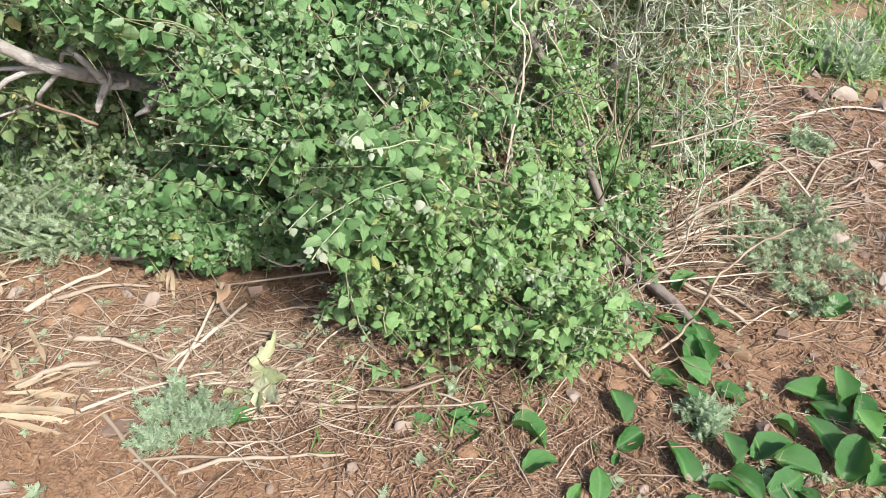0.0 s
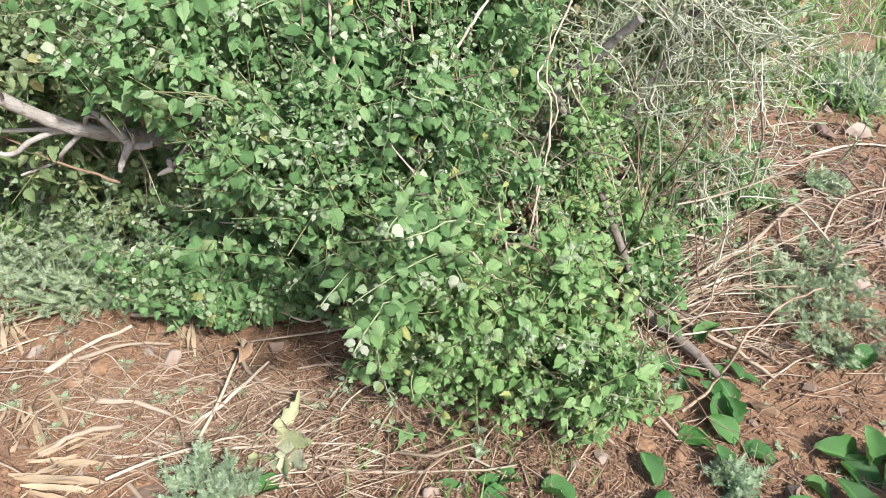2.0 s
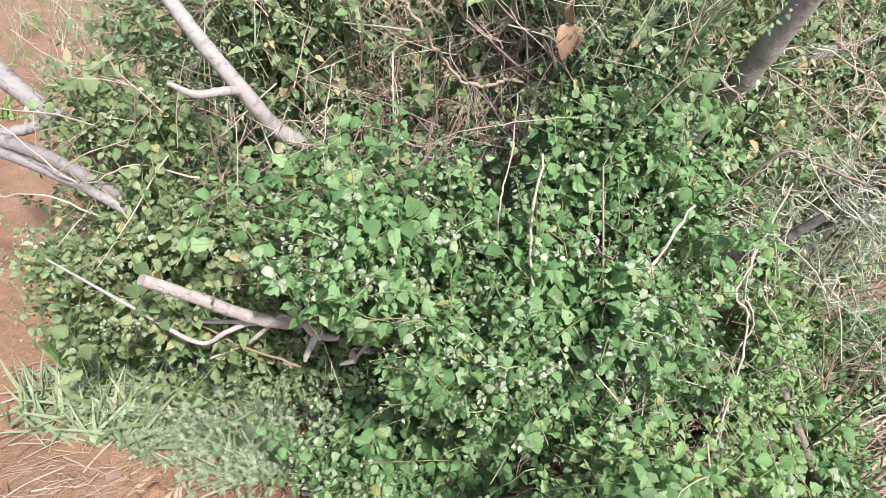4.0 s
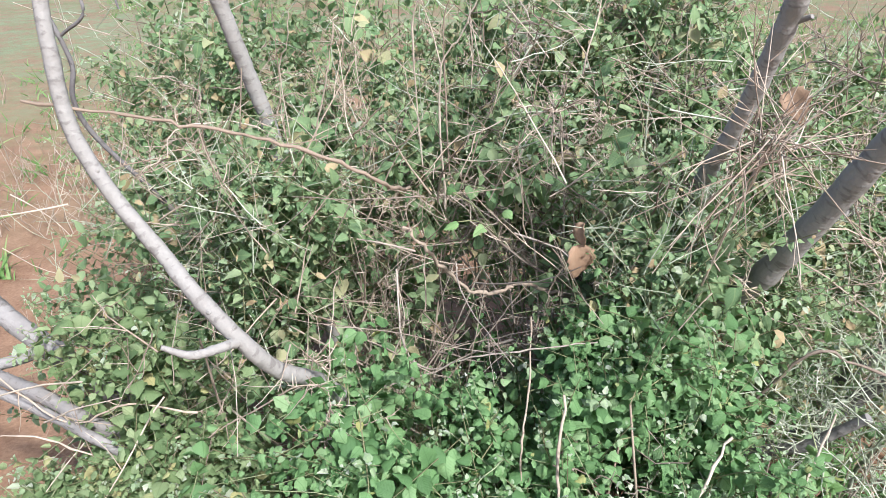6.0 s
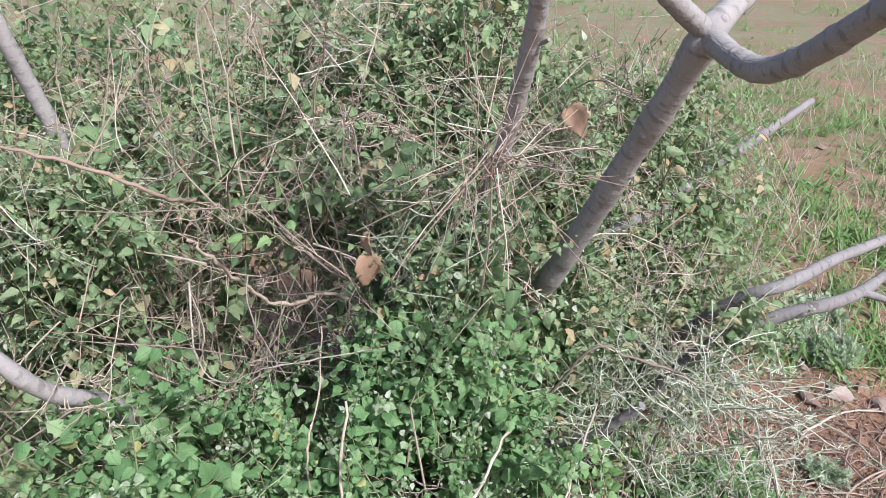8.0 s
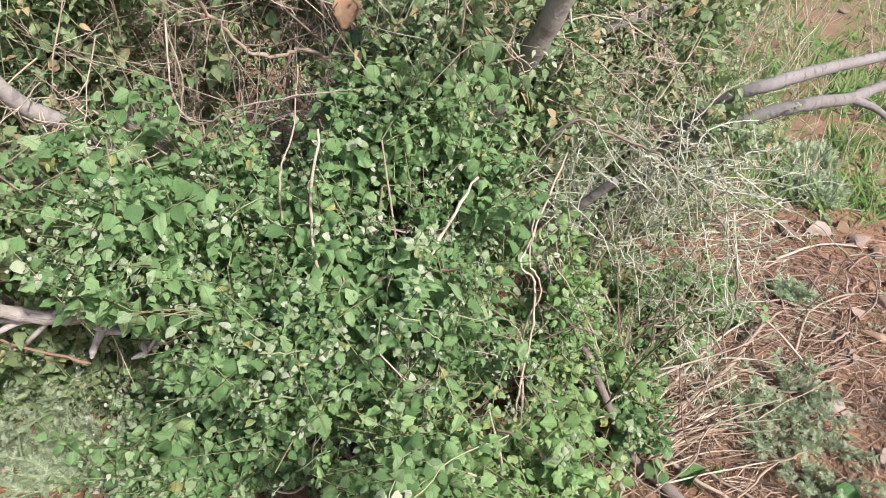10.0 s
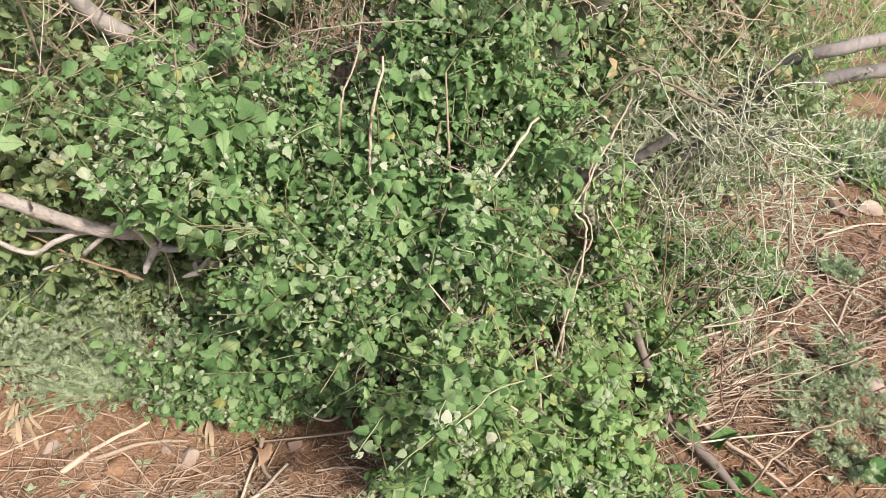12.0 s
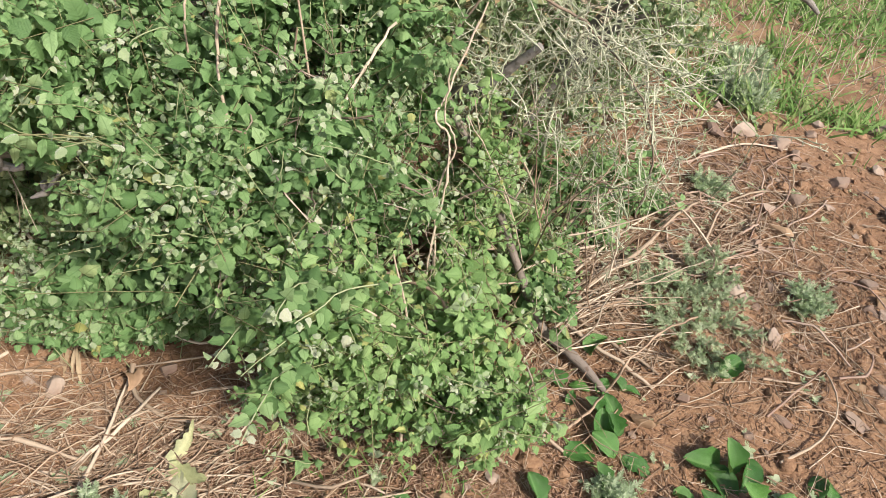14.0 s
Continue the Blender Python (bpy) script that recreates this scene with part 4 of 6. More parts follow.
named_twig("long straight brown twig across the thicket", [(-1.25, 1.72, 1.56), (-1.052, 1.75, 1.529), (-0.906, 1.78, 1.498), (-0.769, 1.8, 1.466), (-0.654, 1.85, 1.408), (-0.598, 1.9, 1.35), (-0.58, 2.0, 1.30)], 0.003, 0.0045)
named_twig("short pale stick in the shrub", [(-0.29, 1.68, 0.80), (-0.289, 1.7, 0.911), (-0.287, 1.8, 0.947), (-0.293, 1.90, 1.06)], 0.0026, 0.0016)
named_twig("thin green stake with side twigs", [(0.675, 2.36, 0.0), (0.673, 2.36, 0.07), (0.623, 2.33, 0.316), (0.583, 2.2, 0.534), (0.564, 2.1, 0.695), (0.55, 2.0, 0.85)], 0.007, 0.004, WIRY)
named_twig("thin pale stem reaching past the sawn-off branch", [(-0.78, 1.62, 0.36), (-0.95, 1.60, 0.42), (-1.15, 1.60, 0.52), (-1.36, 1.60, 0.63)], 0.004, 0.0022, STRAW)
named_twig("crooked pale twig over the grey poles", [(-1.05, 1.74, 0.82), (-1.20, 1.70, 0.86), (-1.36, 1.68, 0.80), (-1.52, 1.66, 0.95)], 0.003, 0.0018)
named_twig("forked pale twig beside the grey poles", [(-1.10, 1.72, 0.76), (-1.28, 1.68, 0.70), (-1.45, 1.66, 0.76), (-1.62, 1.64, 0.74)], 0.003, 0.0018)
named_twig("brown stem lying through the shrub", [(-0.2, 1.68, 0.33), (-0.091, 1.62, 0.354), (0.091, 1.55, 0.394), (0.266, 1.45, 0.456), (0.32, 1.4, 0.44)], 0.006, 0.003)
named_twig("pale crooked stem standing at the shrub edge", [(0.30, 1.80, 0.96), (0.25, 1.73, 0.79), (0.229, 1.69, 0.735), (0.265, 1.695, 0.69), (0.278, 1.67, 0.56), (0.268, 1.63, 0.40), (0.275, 1.62, 0.20), (0.28, 1.62, 0.0)], 0.0022, 0.0034, STALK)
named_twig("thin pale stem beside the crooked one", [(0.245, 1.72, 0.86), (0.25, 1.70, 0.74), (0.285, 1.70, 0.66), (0.262, 1.68, 0.52), (0.29, 1.66, 0.3), (0.30, 1.65, 0.0)], 0.0018, 0.003, STALK)
named_twig("upright brown stem through the leaves", [(-0.21, 1.72, 1.0), (-0.215, 1.64, 0.86), (-0.19, 1.58, 0.72), (-0.17, 1.60, 0.55), (-0.15, 1.7, 0.2), (-0.14, 1.75, 0.0)], 0.003, 0.005)
named_twig("straight brown stem among small leaves", [(0.12, 1.78, 0.90), (0.06, 1.70, 0.80), (0.02, 1.66, 0.70), (-0.02, 1.7, 0.4)], 0.003, 0.005)
named_twig("bleached crooked stem above glossy leaves", [(0.70, 1.42, 0.03), (0.772, 1.48, 0.08), (0.801, 1.5, 0.222), (0.875, 1.56, 0.293), (0.958, 1.585, 0.348)], 0.004, 0.0025, STRAW)

for label, rows, r in (
    ("tall pale dead stem standing in the thicket", [(-0.761, 2.12, 1.639), (-0.804, 2.14, 1.499), (-0.863, 2.16, 1.307)], 0.0034),
    ("tall pale dead stem standing in the thicket", [(-0.865, 2.12, 1.662), (-0.886, 2.14, 1.589), (-0.926, 2.16, 1.505)], 0.0028),
    ("tall pale dead stem standing in the thicket", [(-1.093, 2.12, 1.571), (-1.143, 2.14, 1.465), (-1.192, 2.16, 1.359)], 0.0024),
    ("tall pale dead stem standing in the thicket", [(-1.0, 2.12, 1.54), (-1.034, 2.14, 1.426), (-1.057, 2.16, 1.311)], 0.0038),
    ("tall pale dead stem standing in the thicket", [(-0.483, 2.12, 1.877), (-0.499, 2.14, 1.793), (-0.543, 2.16, 1.714), (-0.598, 2.18, 1.621)], 0.0034),
    ("tall pale dead stem standing in the thicket", [(-0.488, 2.12, 1.766), (-0.499, 2.14, 1.694), (-0.523, 2.16, 1.614)], 0.0028),
    ("bare forked twig over the thicket", [(-0.528, 2.12, 1.822), (-0.598, 2.14, 1.796), (-0.672, 2.16, 1.761), (-0.719, 2.18, 1.74), (-0.811, 2.2, 1.761)], 0.0024),
    ("bare forked twig over the thicket", [(-0.665, 2.12, 1.455), (-0.729, 2.14, 1.392), (-0.784, 2.16, 1.355)], 0.0038),
    ("bare forked twig over the thicket", [(-0.393, 2.12, 1.724), (-0.349, 2.14, 1.729), (-0.286, 2.16, 1.722)], 0.0034),
    ("pale twig crossing the hollow", [(-0.258, 2.02, 0.962), (-0.374, 2.04, 0.906), (-0.529, 2.06, 0.834)], 0.0028),
    ("pale twig crossing the hollow", [(-0.411, 2.02, 1.065), (-0.441, 2.04, 0.906), (-0.479, 2.06, 0.705)], 0.0024),
    ("pale twig crossing the hollow", [(-0.704, 2.02, 0.946), (-0.724, 2.04, 0.824), (-0.766, 2.06, 0.68)], 0.0038),
    ("pale twig crossing the hollow", [(-0.769, 2.02, 1.08), (-0.918, 2.04, 0.966), (-1.084, 2.06, 0.839)], 0.0034),
    ("pale twig crossing the hollow", [(-0.843, 2.02, 1.18), (-0.931, 2.04, 1.046), (-1.06, 2.06, 0.855)], 0.0028),
    ("pale twig crossing the hollow", [(-0.595, 2.02, 1.133), (-0.631, 2.04, 0.995), (-0.646, 2.06, 0.83)], 0.0024),
    ("tall pale dead stem standing in the thicket", [(-1.031, 2.12, 1.46), (-1.101, 2.14, 1.325), (-1.166, 2.16, 1.162)], 0.0038),
    ("pale twig crossing the hollow", [(-0.636, 2.02, 1.071), (-0.624, 2.04, 0.931), (-0.669, 2.06, 0.794)], 0.0034),
    ("pale twig crossing the hollow", [(-0.307, 2.02, 1.084), (-0.37, 2.04, 0.975), (-0.438, 2.06, 0.858)], 0.0028),
    ("pale twig crossing the hollow", [(-0.92, 2.02, 1.12), (-0.995, 2.04, 1.012), (-1.0, 2.06, 0.933), (-0.929, 2.08, 0.939)], 0.0024),
    ("tall pale dead stem standing in the thicket", [(-0.431, 2.12, 1.698), (-0.481, 2.14, 1.608), (-0.535, 2.16, 1.513)], 0.0038),
):
    if "tall" in label:
        x, y, z = rows[-1]
        rows = rows + [(x - 0.01, y + 0.06, z - 0.35)]
    named_twig(label, rows, r * 0.42, r * 0.68, (TWIG, STALK)[int(r * 10000) % 2])
rt = np.random.RandomState(29)
for k in range(15):
    x, y, h = rt.uniform(0.30, 0.70), rt.uniform(1.62, 2.2), rt.uniform(0.25, 0.75)
    lean = np.array((0.16 * rt.randn() + 0.05, 0.10 * rt.randn() - 0.05))
    named_twig("thin pale stem rising from the litter", [(x, y, 0.0), (x + lean[0] * 0.3 + 0.02 * rt.randn(), y + lean[1] * 0.3, h * 0.4), (x + lean[0] * 0.6 + 0.02 * rt.randn(), y + lean[1] * 0.7, h * 0.7), (x + lean[0], y + lean[1], h)], rt.uniform(0.002, 0.0036), 0.0012, (STALK, STEM, TWIG)[k % 3])


def twig_burst(label, centre, count, length, seed):
    """A dead flower head whose stalks stand out on all sides."""
    rng = np.random.RandomState(seed)
    ob = thing("dead_umbel", label, "dead plant", "", (centre[0], centre[1], 0))
    g = Geo()
    tube(g, smooth_line([(centre[0] - 0.05, centre[1] + 0.70, 0.0), (centre[0] - 0.02, centre[1] + 0.55, 0.7), (centre[0] + 0.01, centre[1] + 0.28, 1.25), centre], 6), np.linspace(0.0035, 0.0018, 19), 6)
    part("stalk", g, TWIG, ob)
    for _ in range(count):
        d = unit(rng.randn(3) * (1, 0.7, 0.9) + np.array((0, 0.1, -0.05)))
        g = Geo()
        line = wander(rng, np.array(centre) + 0.016 * rng.randn(3), d, length * rng.uniform(0.4, 1.5), 0.05, 0, 5)
        tube(g, line, np.linspace(0.0012, 0.0006, 6), 5)
        f = wander(rng, line[3], unit(line[3] - line[2]) + 0.6 * rng.randn(3), length * 0.3, 0.1, 0, 3)
        tube(g, f, np.linspace(0.001, 0.0006, 4), 4)
        part("ray", g, TWIG, ob)
    return ob


twig_burst("dead straw-coloured stem with stalks bursting outward", (0.048, 1.61, 1.55), 46, 0.17, 21)


# ---- wiry bush ----
def wiry_bush(label, arcs, seed, shoots_per=26, thorn=(0.012, 0.03), stout=0.0026, reach=(0.07, 0.22), dome=None, filling=0, material=None):
    """Arching crooked stems with zigzag side shoots that carry short stiff thorns."""
    rng = np.random.RandomState(seed)
    ob = thing("wiry_bush", label, "bush", "wiry bushes", tuple(arcs[0][0][:2]) + (0,))
    mass, material = Geo(), material or WIRY

    def net(line, thick):
        tube(mass, line, np.linspace(thick, thick * 0.6, len(line)), 4)
        for j in range(1, len(line)):
            for f in (0.25, 0.75):
                q = line[j - 1] * (1 - f) + line[j] * f
                e = q + unit(rng.randn(3) + 0.7 * unit(line[j] - line[j - 1])) * rng.uniform(*thorn)
                tube(mass, [q, e], (0.0015, 0.0006), 3)
    for arc in arcs:
        line = smooth_line(arc, 5)
        line = line + 0.006 * rng.randn(*line.shape)
        g = Geo()
        tube(g, line, np.linspace(stout, 0.0012, len(line)) * rng.uniform(0.7, 1.3), 6)
        part("stem", g, material, ob)
        for _ in range(shoots_per):
            i = rng.randint(len(line) // 4, len(line))
            s = wander(rng, line[i], rng.randn(3) * (1, 1, 0.8) + np.array((0, -0.2, -0.1)), rng.uniform(*reach), 0.32, -0.01, 6)
            net(s, 0.0018)
            net(wander(rng, s[3], rng.randn(3), rng.uniform(0.04, 0.10), 0.3, 0, 3), 0.0014)
    for _ in range(filling):
        d = unit(rng.randn(3))
        p = np.array(dome[0]) + d * (1, 1, np.sign(d[2])) * np.array(dome[1]) * rng.uniform(0.55, 1.0)
        net(wander(rng, p, rng.randn(3), rng.uniform(0.10, 0.24), 0.16, -0.01, 6), 0.0018)
    part("thorn_growth", mass, material, ob, kind="stuff")
    return ob


def arches(rng, centre, spread, count, height):
    out = []
    for _ in range(count):
        f = np.array((centre[0] + 0.08 * rng.randn(), centre[1] + 0.08 * rng.randn(), 0.0))
        e = np.array((centre[0] + spread[0] * rng.randn(), centre[1] + spread[1] * rng.randn(), height * rng.uniform(0.35, 1.0)))
        m = (f + e) / 2 + np.array((0, 0, height * 0.35))
        t = e + (e - f) * 0.15 - np.array((0, 0, height * 0.20))
        out.append([f, m, e, t])
    return out


rw = np.random.RandomState(31)
ARCH = np.array([(0.2, 2.15, 0.6), (0.339, 2.1, 0.888), (0.443, 2.1, 0.872), (0.582, 2.1, 0.824), (0.723, 2.05, 0.729), (0.808, 2.0, 0.628), (0.864, 2.0, 0.477), (0.88, 2.0, 0.3)])
overhang = [ARCH]
for k in range(8):
    shift = np.array((0.12 * rw.randn(), 0.04 + 0.15 * rw.randn(), 0.06 * rw.randn()))
    reach_x = rw.uniform(0.6, 0.98)
    overhang.append((ARCH * (reach_x, 1, rw.uniform(0.6, 1.04)) + shift + 0.05 * rw.randn(8, 3) + np.array((0.3 * (1 - reach_x) + 0.04, 0, 0)))[rw.randint(0, 3):rw.randint(6, 9)])
wiry_bush("grey-green wiry thorny bush arching over the litter", overhang + arches(rw, (0.72, 2.2), (0.14, 0.2), 1, 0.5), 32, shoots_per=7, thorn=(0.010, 0.024), stout=0.0017, dome=((0.62, 2.12, 0.60), (0.36, 0.20, 0.32)), filling=210)
wiry_bush("grey wiry thorny bush tangled into the thicket", arches(rw, (-0.15, 2.35), (0.34, 0.20), 22, 1.5), 33, shoots_per=12, material=TWIG)
wiry_bush("fine grey thorny growth over the hollow", arches(rw, (-0.75, 2.40), (0.40, 0.20), 20, 1.45), 35, shoots_per=11, material=TWIG)
wiry_bush("dark brittle thorn bush among green leaves", arches(rw, (0.05, 2.75), (0.25, 0.18), 14, 1.7), 34, shoots_per=12, material=BRUSH)
named_twig("thick arching stem of the wiry bush", ARCH, 0.0042, 0.0022, BRUSH)


twig_tangle("fine pale dead stems rising over the thicket", (-0.75, 2.55, 1.38), (0.65, 0.25, 0.16), 70, 0.22, 15, up=0.9, r=0.0013)
twig_tangle("grey brittle twigs behind the burst stem", (0.46, 2.60, 0.75), (0.26, 0.26, 0.26), 55, 0.30, 16, up=0.6, r=0.0018)
twig_tangle("dry stems fanning over the litter", (0.72, 1.98, 0.10), (0.16, 0.18, 0.06), 45, 0.34, 17, material=STRAW, up=0.35, r=0.0026)


def brushwood(label, lobes, count, seed, length=(0.10, 0.34), r=(0.0009, 0.0021), hollows=(), bend=0.13, material=None):
    """Fine straight crossing twigs with forks, held in the growth of a thicket."""
    rng = np.random.RandomState(seed)
    share = np.array([l[2] for l in lobes], float)
    ob = thing("dry_twigs", label, "twigs", "dry twigs", tuple(lobes[0][0][:2]) + (0,))
    rest = Geo()
    for n in range(count):
        c, rad, _s = lobes[rng.choice(len(lobes), p=share / share.sum())]
        d = unit(rng.randn(3))
        d[1] = -abs(d[1])
        d[2] = abs(d[2]) * 1.1 - 0.35
        p = np.array(c) + unit(d) * np.array(rad) * rng.uniform(0.7, 1.02)
        if p[2] < 0.05 or any((((p - np.array(h)) / np.array(k)) ** 2).sum() < 1 for h, k in hollows):
            continue
        aim = rng.randn(3) * (1, 0.6, 1) + np.array((0, 0, 0.35))
        l, rr = rng.uniform(*length), rng.uniform(*r)
        line = wander(rng, p - unit(aim) * l / 2, aim, l, bend, 0, 5)
        g = Geo() if n < 300 else rest
        tube(g, line, np.linspace(rr, rr * 0.5, 6), 4)
        for _k in range(2):
            i = rng.randint(1, 5)
            f = wander(rng, line[i], unit(line[i] - line[i - 1]) + 0.7 * rng.randn(3), l * rng.uniform(0.2, 0.5), 0.08, 0, 3)
            tube(g, f, np.linspace(rr * 0.6, rr * 0.35, 4), 3)
        if n < 300:
            part("twig", g, material or BRUSH, ob)
    if rest.count:
        part("brushwood", rest, material or BRUSH, ob, kind="stuff")
    return ob


brushwood("fine dry brown twigs crossing all through the thicket", THICKET, 750, 171, (0.08, 0.24), hollows=HOLLOWS, material=TWIG)
brushwood("fine grey-green wiry twigs crossing all through the thicket", THICKET, 850, 172, (0.08, 0.26), hollows=HOLLOWS, material=WIRY)
brushwood("dry twigs in the brown hollow", [((-0.58, 2.55, 0.80), (0.50, 0.40, 0.45), 1)], 44, 172, (0.15, 0.42), (0.0014, 0.0045), bend=0.18)
brushwood("grey twigs under the wiry bush", [((0.62, 2.30, 0.25), (0.30, 0.35, 0.25), 1)], 12, 173, (0.12, 0.4), (0.0012, 0.003))
brushwood("dry twigs inside the leafy shrub", [((-0.05, 1.80, 0.40), (0.44, 0.40, 0.46), 2), ((0.40, 1.45, 0.2), (0.3, 0.22, 0.22), 1)], 130, 174, (0.10, 0.24), (0.0012, 0.0026), bend=0.28)


def woolly_shoots(label, base, tips, seed, reach=(0.10, 0.20)):
    """Shoots that reach out of the shrub, pale and woolly, with small leaves at the tip."""
    rng = np.random.RandomState(seed)
    ob = thing("leafy_shoots", label, "shrub", "", (base[0], base[1], 0))
    for tip in tips:
        tip = np.array(tip)
        back = unit(np.array(base) - tip + 0.2 * rng.randn(3))
        l = rng.uniform(*reach)
        bow = np.array((0.02 * rng.randn(), 0, 0.10 * l + 0.015 * rng.randn()))
        line = smooth_line((tip + back * l + np.array((0, 0.05, -0.25 * l)), tip + back * l * 0.5 + bow, tip), 5)
        line = line + 0.0025 * rng.randn(*line.shape)
        g = Geo()
        tube(g, line, np.linspace(0.0019, 0.0011, len(line)), 5)
        shoot = part("shoot", g, SHOOT, ob)
        (p, t, s), (tp, tt, ts) = leaves_on(rng, [line], (0.024, 0.036), 0.024, 1.0)
        single_leaves("leaf", OVATES, LEAF, shoot, p, t, s, rng, base=ob.location)
        single_leaves("leaf", OVATES, LEAF_PALE, shoot, tp, tt, ts, rng, base=ob.location)
    return ob


SHOOT = dry_material("woolly_shoot", [(0.0, (0.20, 0.26, 0.13)), (1.0, (0.33, 0.38, 0.23))], dirt_share=0.1)
rb = np.random.RandomState(181)
woolly_shoots("pale woolly shoots reaching out of the green shrub", (-0.1, 1.8, 0.4), [np.array((-0.1, 1.78, 0.42)) + unit((rb.uniform(-1, 0.8), rb.uniform(-1, -0.3), rb.uniform(-0.3, 0.9))) * (0.50, 0.48, 0.56) for _ in range(15)], 182)
woolly_shoots("pale woolly shoots arching out over the straw", (0.08, 1.55, 0.45), [(0.007, 0.93, 0.635), (0.03, 1.06, 0.755), (-0.03, 1.08, 0.576), (0.05, 1.075, 0.73), (-0.116, 1.15, 0.49), (0.144, 1.18, 0.55), (0.10, 1.12, 0.62)], 184, (0.30, 0.42))
woolly_shoots("pale woolly shoots at the foot of the shrub", (0.15, 1.55, 0.2), [(-0.12, 1.28, 0.10), (-0.04, 1.22, 0.08), (-0.16, 1.34, 0.22), (0.02, 1.22, 0.14), (-0.27, 1.35, 0.45), (-0.29, 1.34, 0.63), (0.27, 1.20, 0.447), (-0.014, 1.406, 0.81), (0.07, 1.35, 0.69)], 183)


# ---- plants on the soil ----
def glossy_plant(label, centre, leaves, seed):
    """Broad smooth leaves that rise and fold out from the soil. leaves: x, y of a blade's foot, heading in degrees, length, lift."""
    rng = np.random.RandomState(seed)
    ob = thing("broadleaf_plant", label, "plant", "glossy broadleaf plants", (centre[0], centre[1], 0))
    P, D, N, S = [], [], [], []
    for x, y, heading, length, lift in leaves:
        d = unit((math.cos(radians(heading)), math.sin(radians(heading)), lift))
        P.append(on_ground(x, y, 0.006))
        D.append(d)
        flat = np.array((math.cos(radians(heading)), math.sin(radians(heading)), 0.0))
        N.append(np.array((0, 0, 1.0)) - flat * lift * 0.6 + rng.randn(3) * (0.35, 0.35, 0.0))
        S.append(length)
    single_leaves("leaf", SPOONS, GLOSSY, ob, np.array(P), frames_from(np.array(D), np.array(N)), np.array(S), rng)
    return ob


rg = np.random.RandomState(41)


def rosette(x, y, n, length, seed, spread=0.6):
    r = np.random.RandomState(seed)
    out = []
    for k in range(n):
        a = 360.0 * k / n + 25 * r.randn()
        l = length * r.uniform(0.75, 1.15)
        out.append((x + math.cos(radians(a)) * l * spread, y + math.sin(radians(a)) * l * spread, a, l, r.uniform(0.15, 0.9)))
    return out


for label, c, leaves in (
    ("low pair of glossy leaves under the shrub", (0.29, 1.15), [(0.268, 1.137, 162, 0.054, 0.35), (0.312, 1.169, -173, 0.081, 0.37), (0.29, 1.133, -141, 0.091, 0.2)]),
    ("folded glossy leaves near a pale stone", (0.38, 1.1), [(0.359, 1.155, -19, 0.094, 0.25), (0.394, 1.046, 20, 0.077, 0.39)]),
    ("single glossy leaves in dry litter", (0.55, 1.08), [(0.599, 1.15, 37, 0.073, 0.26), (0.538, 1.148, -43, 0.037, 0.22), (0.554, 1.008, 90, 0.069, 1.2), (0.494, 0.993, 61, 0.04, 1.5), (0.59, 1.106, 62, 0.028, 0.84)]),
    ("few glossy leaves pushing through straw", (0.75, 1.17), [(0.746, 1.091, 102, 0.091, 0.97), (0.774, 1.242, -44, 0.07, 0.35), (0.857, 1.146, 124, 0.077, 0.95), (0.62, 1.218, 116, 0.08, 0.54)]),
    ("upright glossy leaves beside the leafy shrub", (0.8, 1.48), [(0.777, 1.267, 105, 0.076, 0.97), (0.692, 1.358, 16, 0.099, 0.35), (0.834, 1.378, 157, 0.088, 1.2), (0.846, 1.365, -17, 0.087, 0.34), (0.799, 1.427, 102, 0.081, 1.5), (0.843, 1.435, 141, 0.078, 1.5), (0.848, 1.502, 138, 0.069, 1.5), (0.802, 1.495, 160, 0.071, 1.5), (0.804, 1.573, 41, 0.055, 0.94), (0.879, 1.592, 122, 0.061, 1.27), (0.712, 1.583, 175, 0.071, 0.92), (0.718, 1.519, 72, 0.042, 1.5), (0.784, 1.572, 167, 0.065, 0.72), (0.887, 1.59, 1, 0.048, 0.72)]),
    ("pointed glossy leaf standing by a dark stick", (0.85, 1.74), [(0.801, 1.712, 48, 0.077, 1.5), (0.894, 1.765, 30, 0.036, 0.58)]),
    ("dark glossy leaf in feathery weeds", (1.19, 1.69), [(1.194, 1.693, 31, 0.093, 0.45)]),
    ("broad glossy leaves spreading from one root", (1.15, 1.3), [(1.114, 1.374, 177, 0.105, 0.48), (1.139, 1.368, 105, 0.102, 1.5), (1.081, 1.368, -51, 0.105, 0.39), (1.199, 1.418, -92, 0.105, 0.44), (1.199, 1.281, 161, 0.092, 1.08), (1.088, 1.209, 133, 0.099, 1.27), (1.085, 1.156, 65, 0.105, 1.05), (1.162, 1.208, -142, 0.105, 0.22), (1.24, 1.315, -120, 0.105, 0.29)]),
    ("cluster of broad glossy green leaves on bare soil", (0.92, 1.14), [(0.901, 1.167, 28, 0.105, 0.32), (0.947, 1.182, -21, 0.096, 0.2), (0.914, 1.088, 21, 0.105, 0.45), (0.844, 1.125, -53, 0.086, 0.35), (0.788, 1.078, -10, 0.066, 0.71), (0.967, 1.286, -35, 0.064, 0.29), (0.982, 1.1, -54, 0.054, 0.98), (1.197, 1.215, -130, 0.105, 0.25), (0.734, 1.035, 8, 0.048, 0.71)]),
    ("glossy leaf lying beside a feathery weed", (-0.23, 1.07), [(-0.255, 1.045, 45, 0.08, 0.4)]),
    ("small glossy leaf at the foot of the shrub", (0.16, 1.12), [(0.13, 1.13, -10, 0.06, 0.2)]),
    ("far glossy leaves at the edge of the soil", (1.36, 1.30), rosette(1.36, 1.27, 6, 0.10, 9)),
):
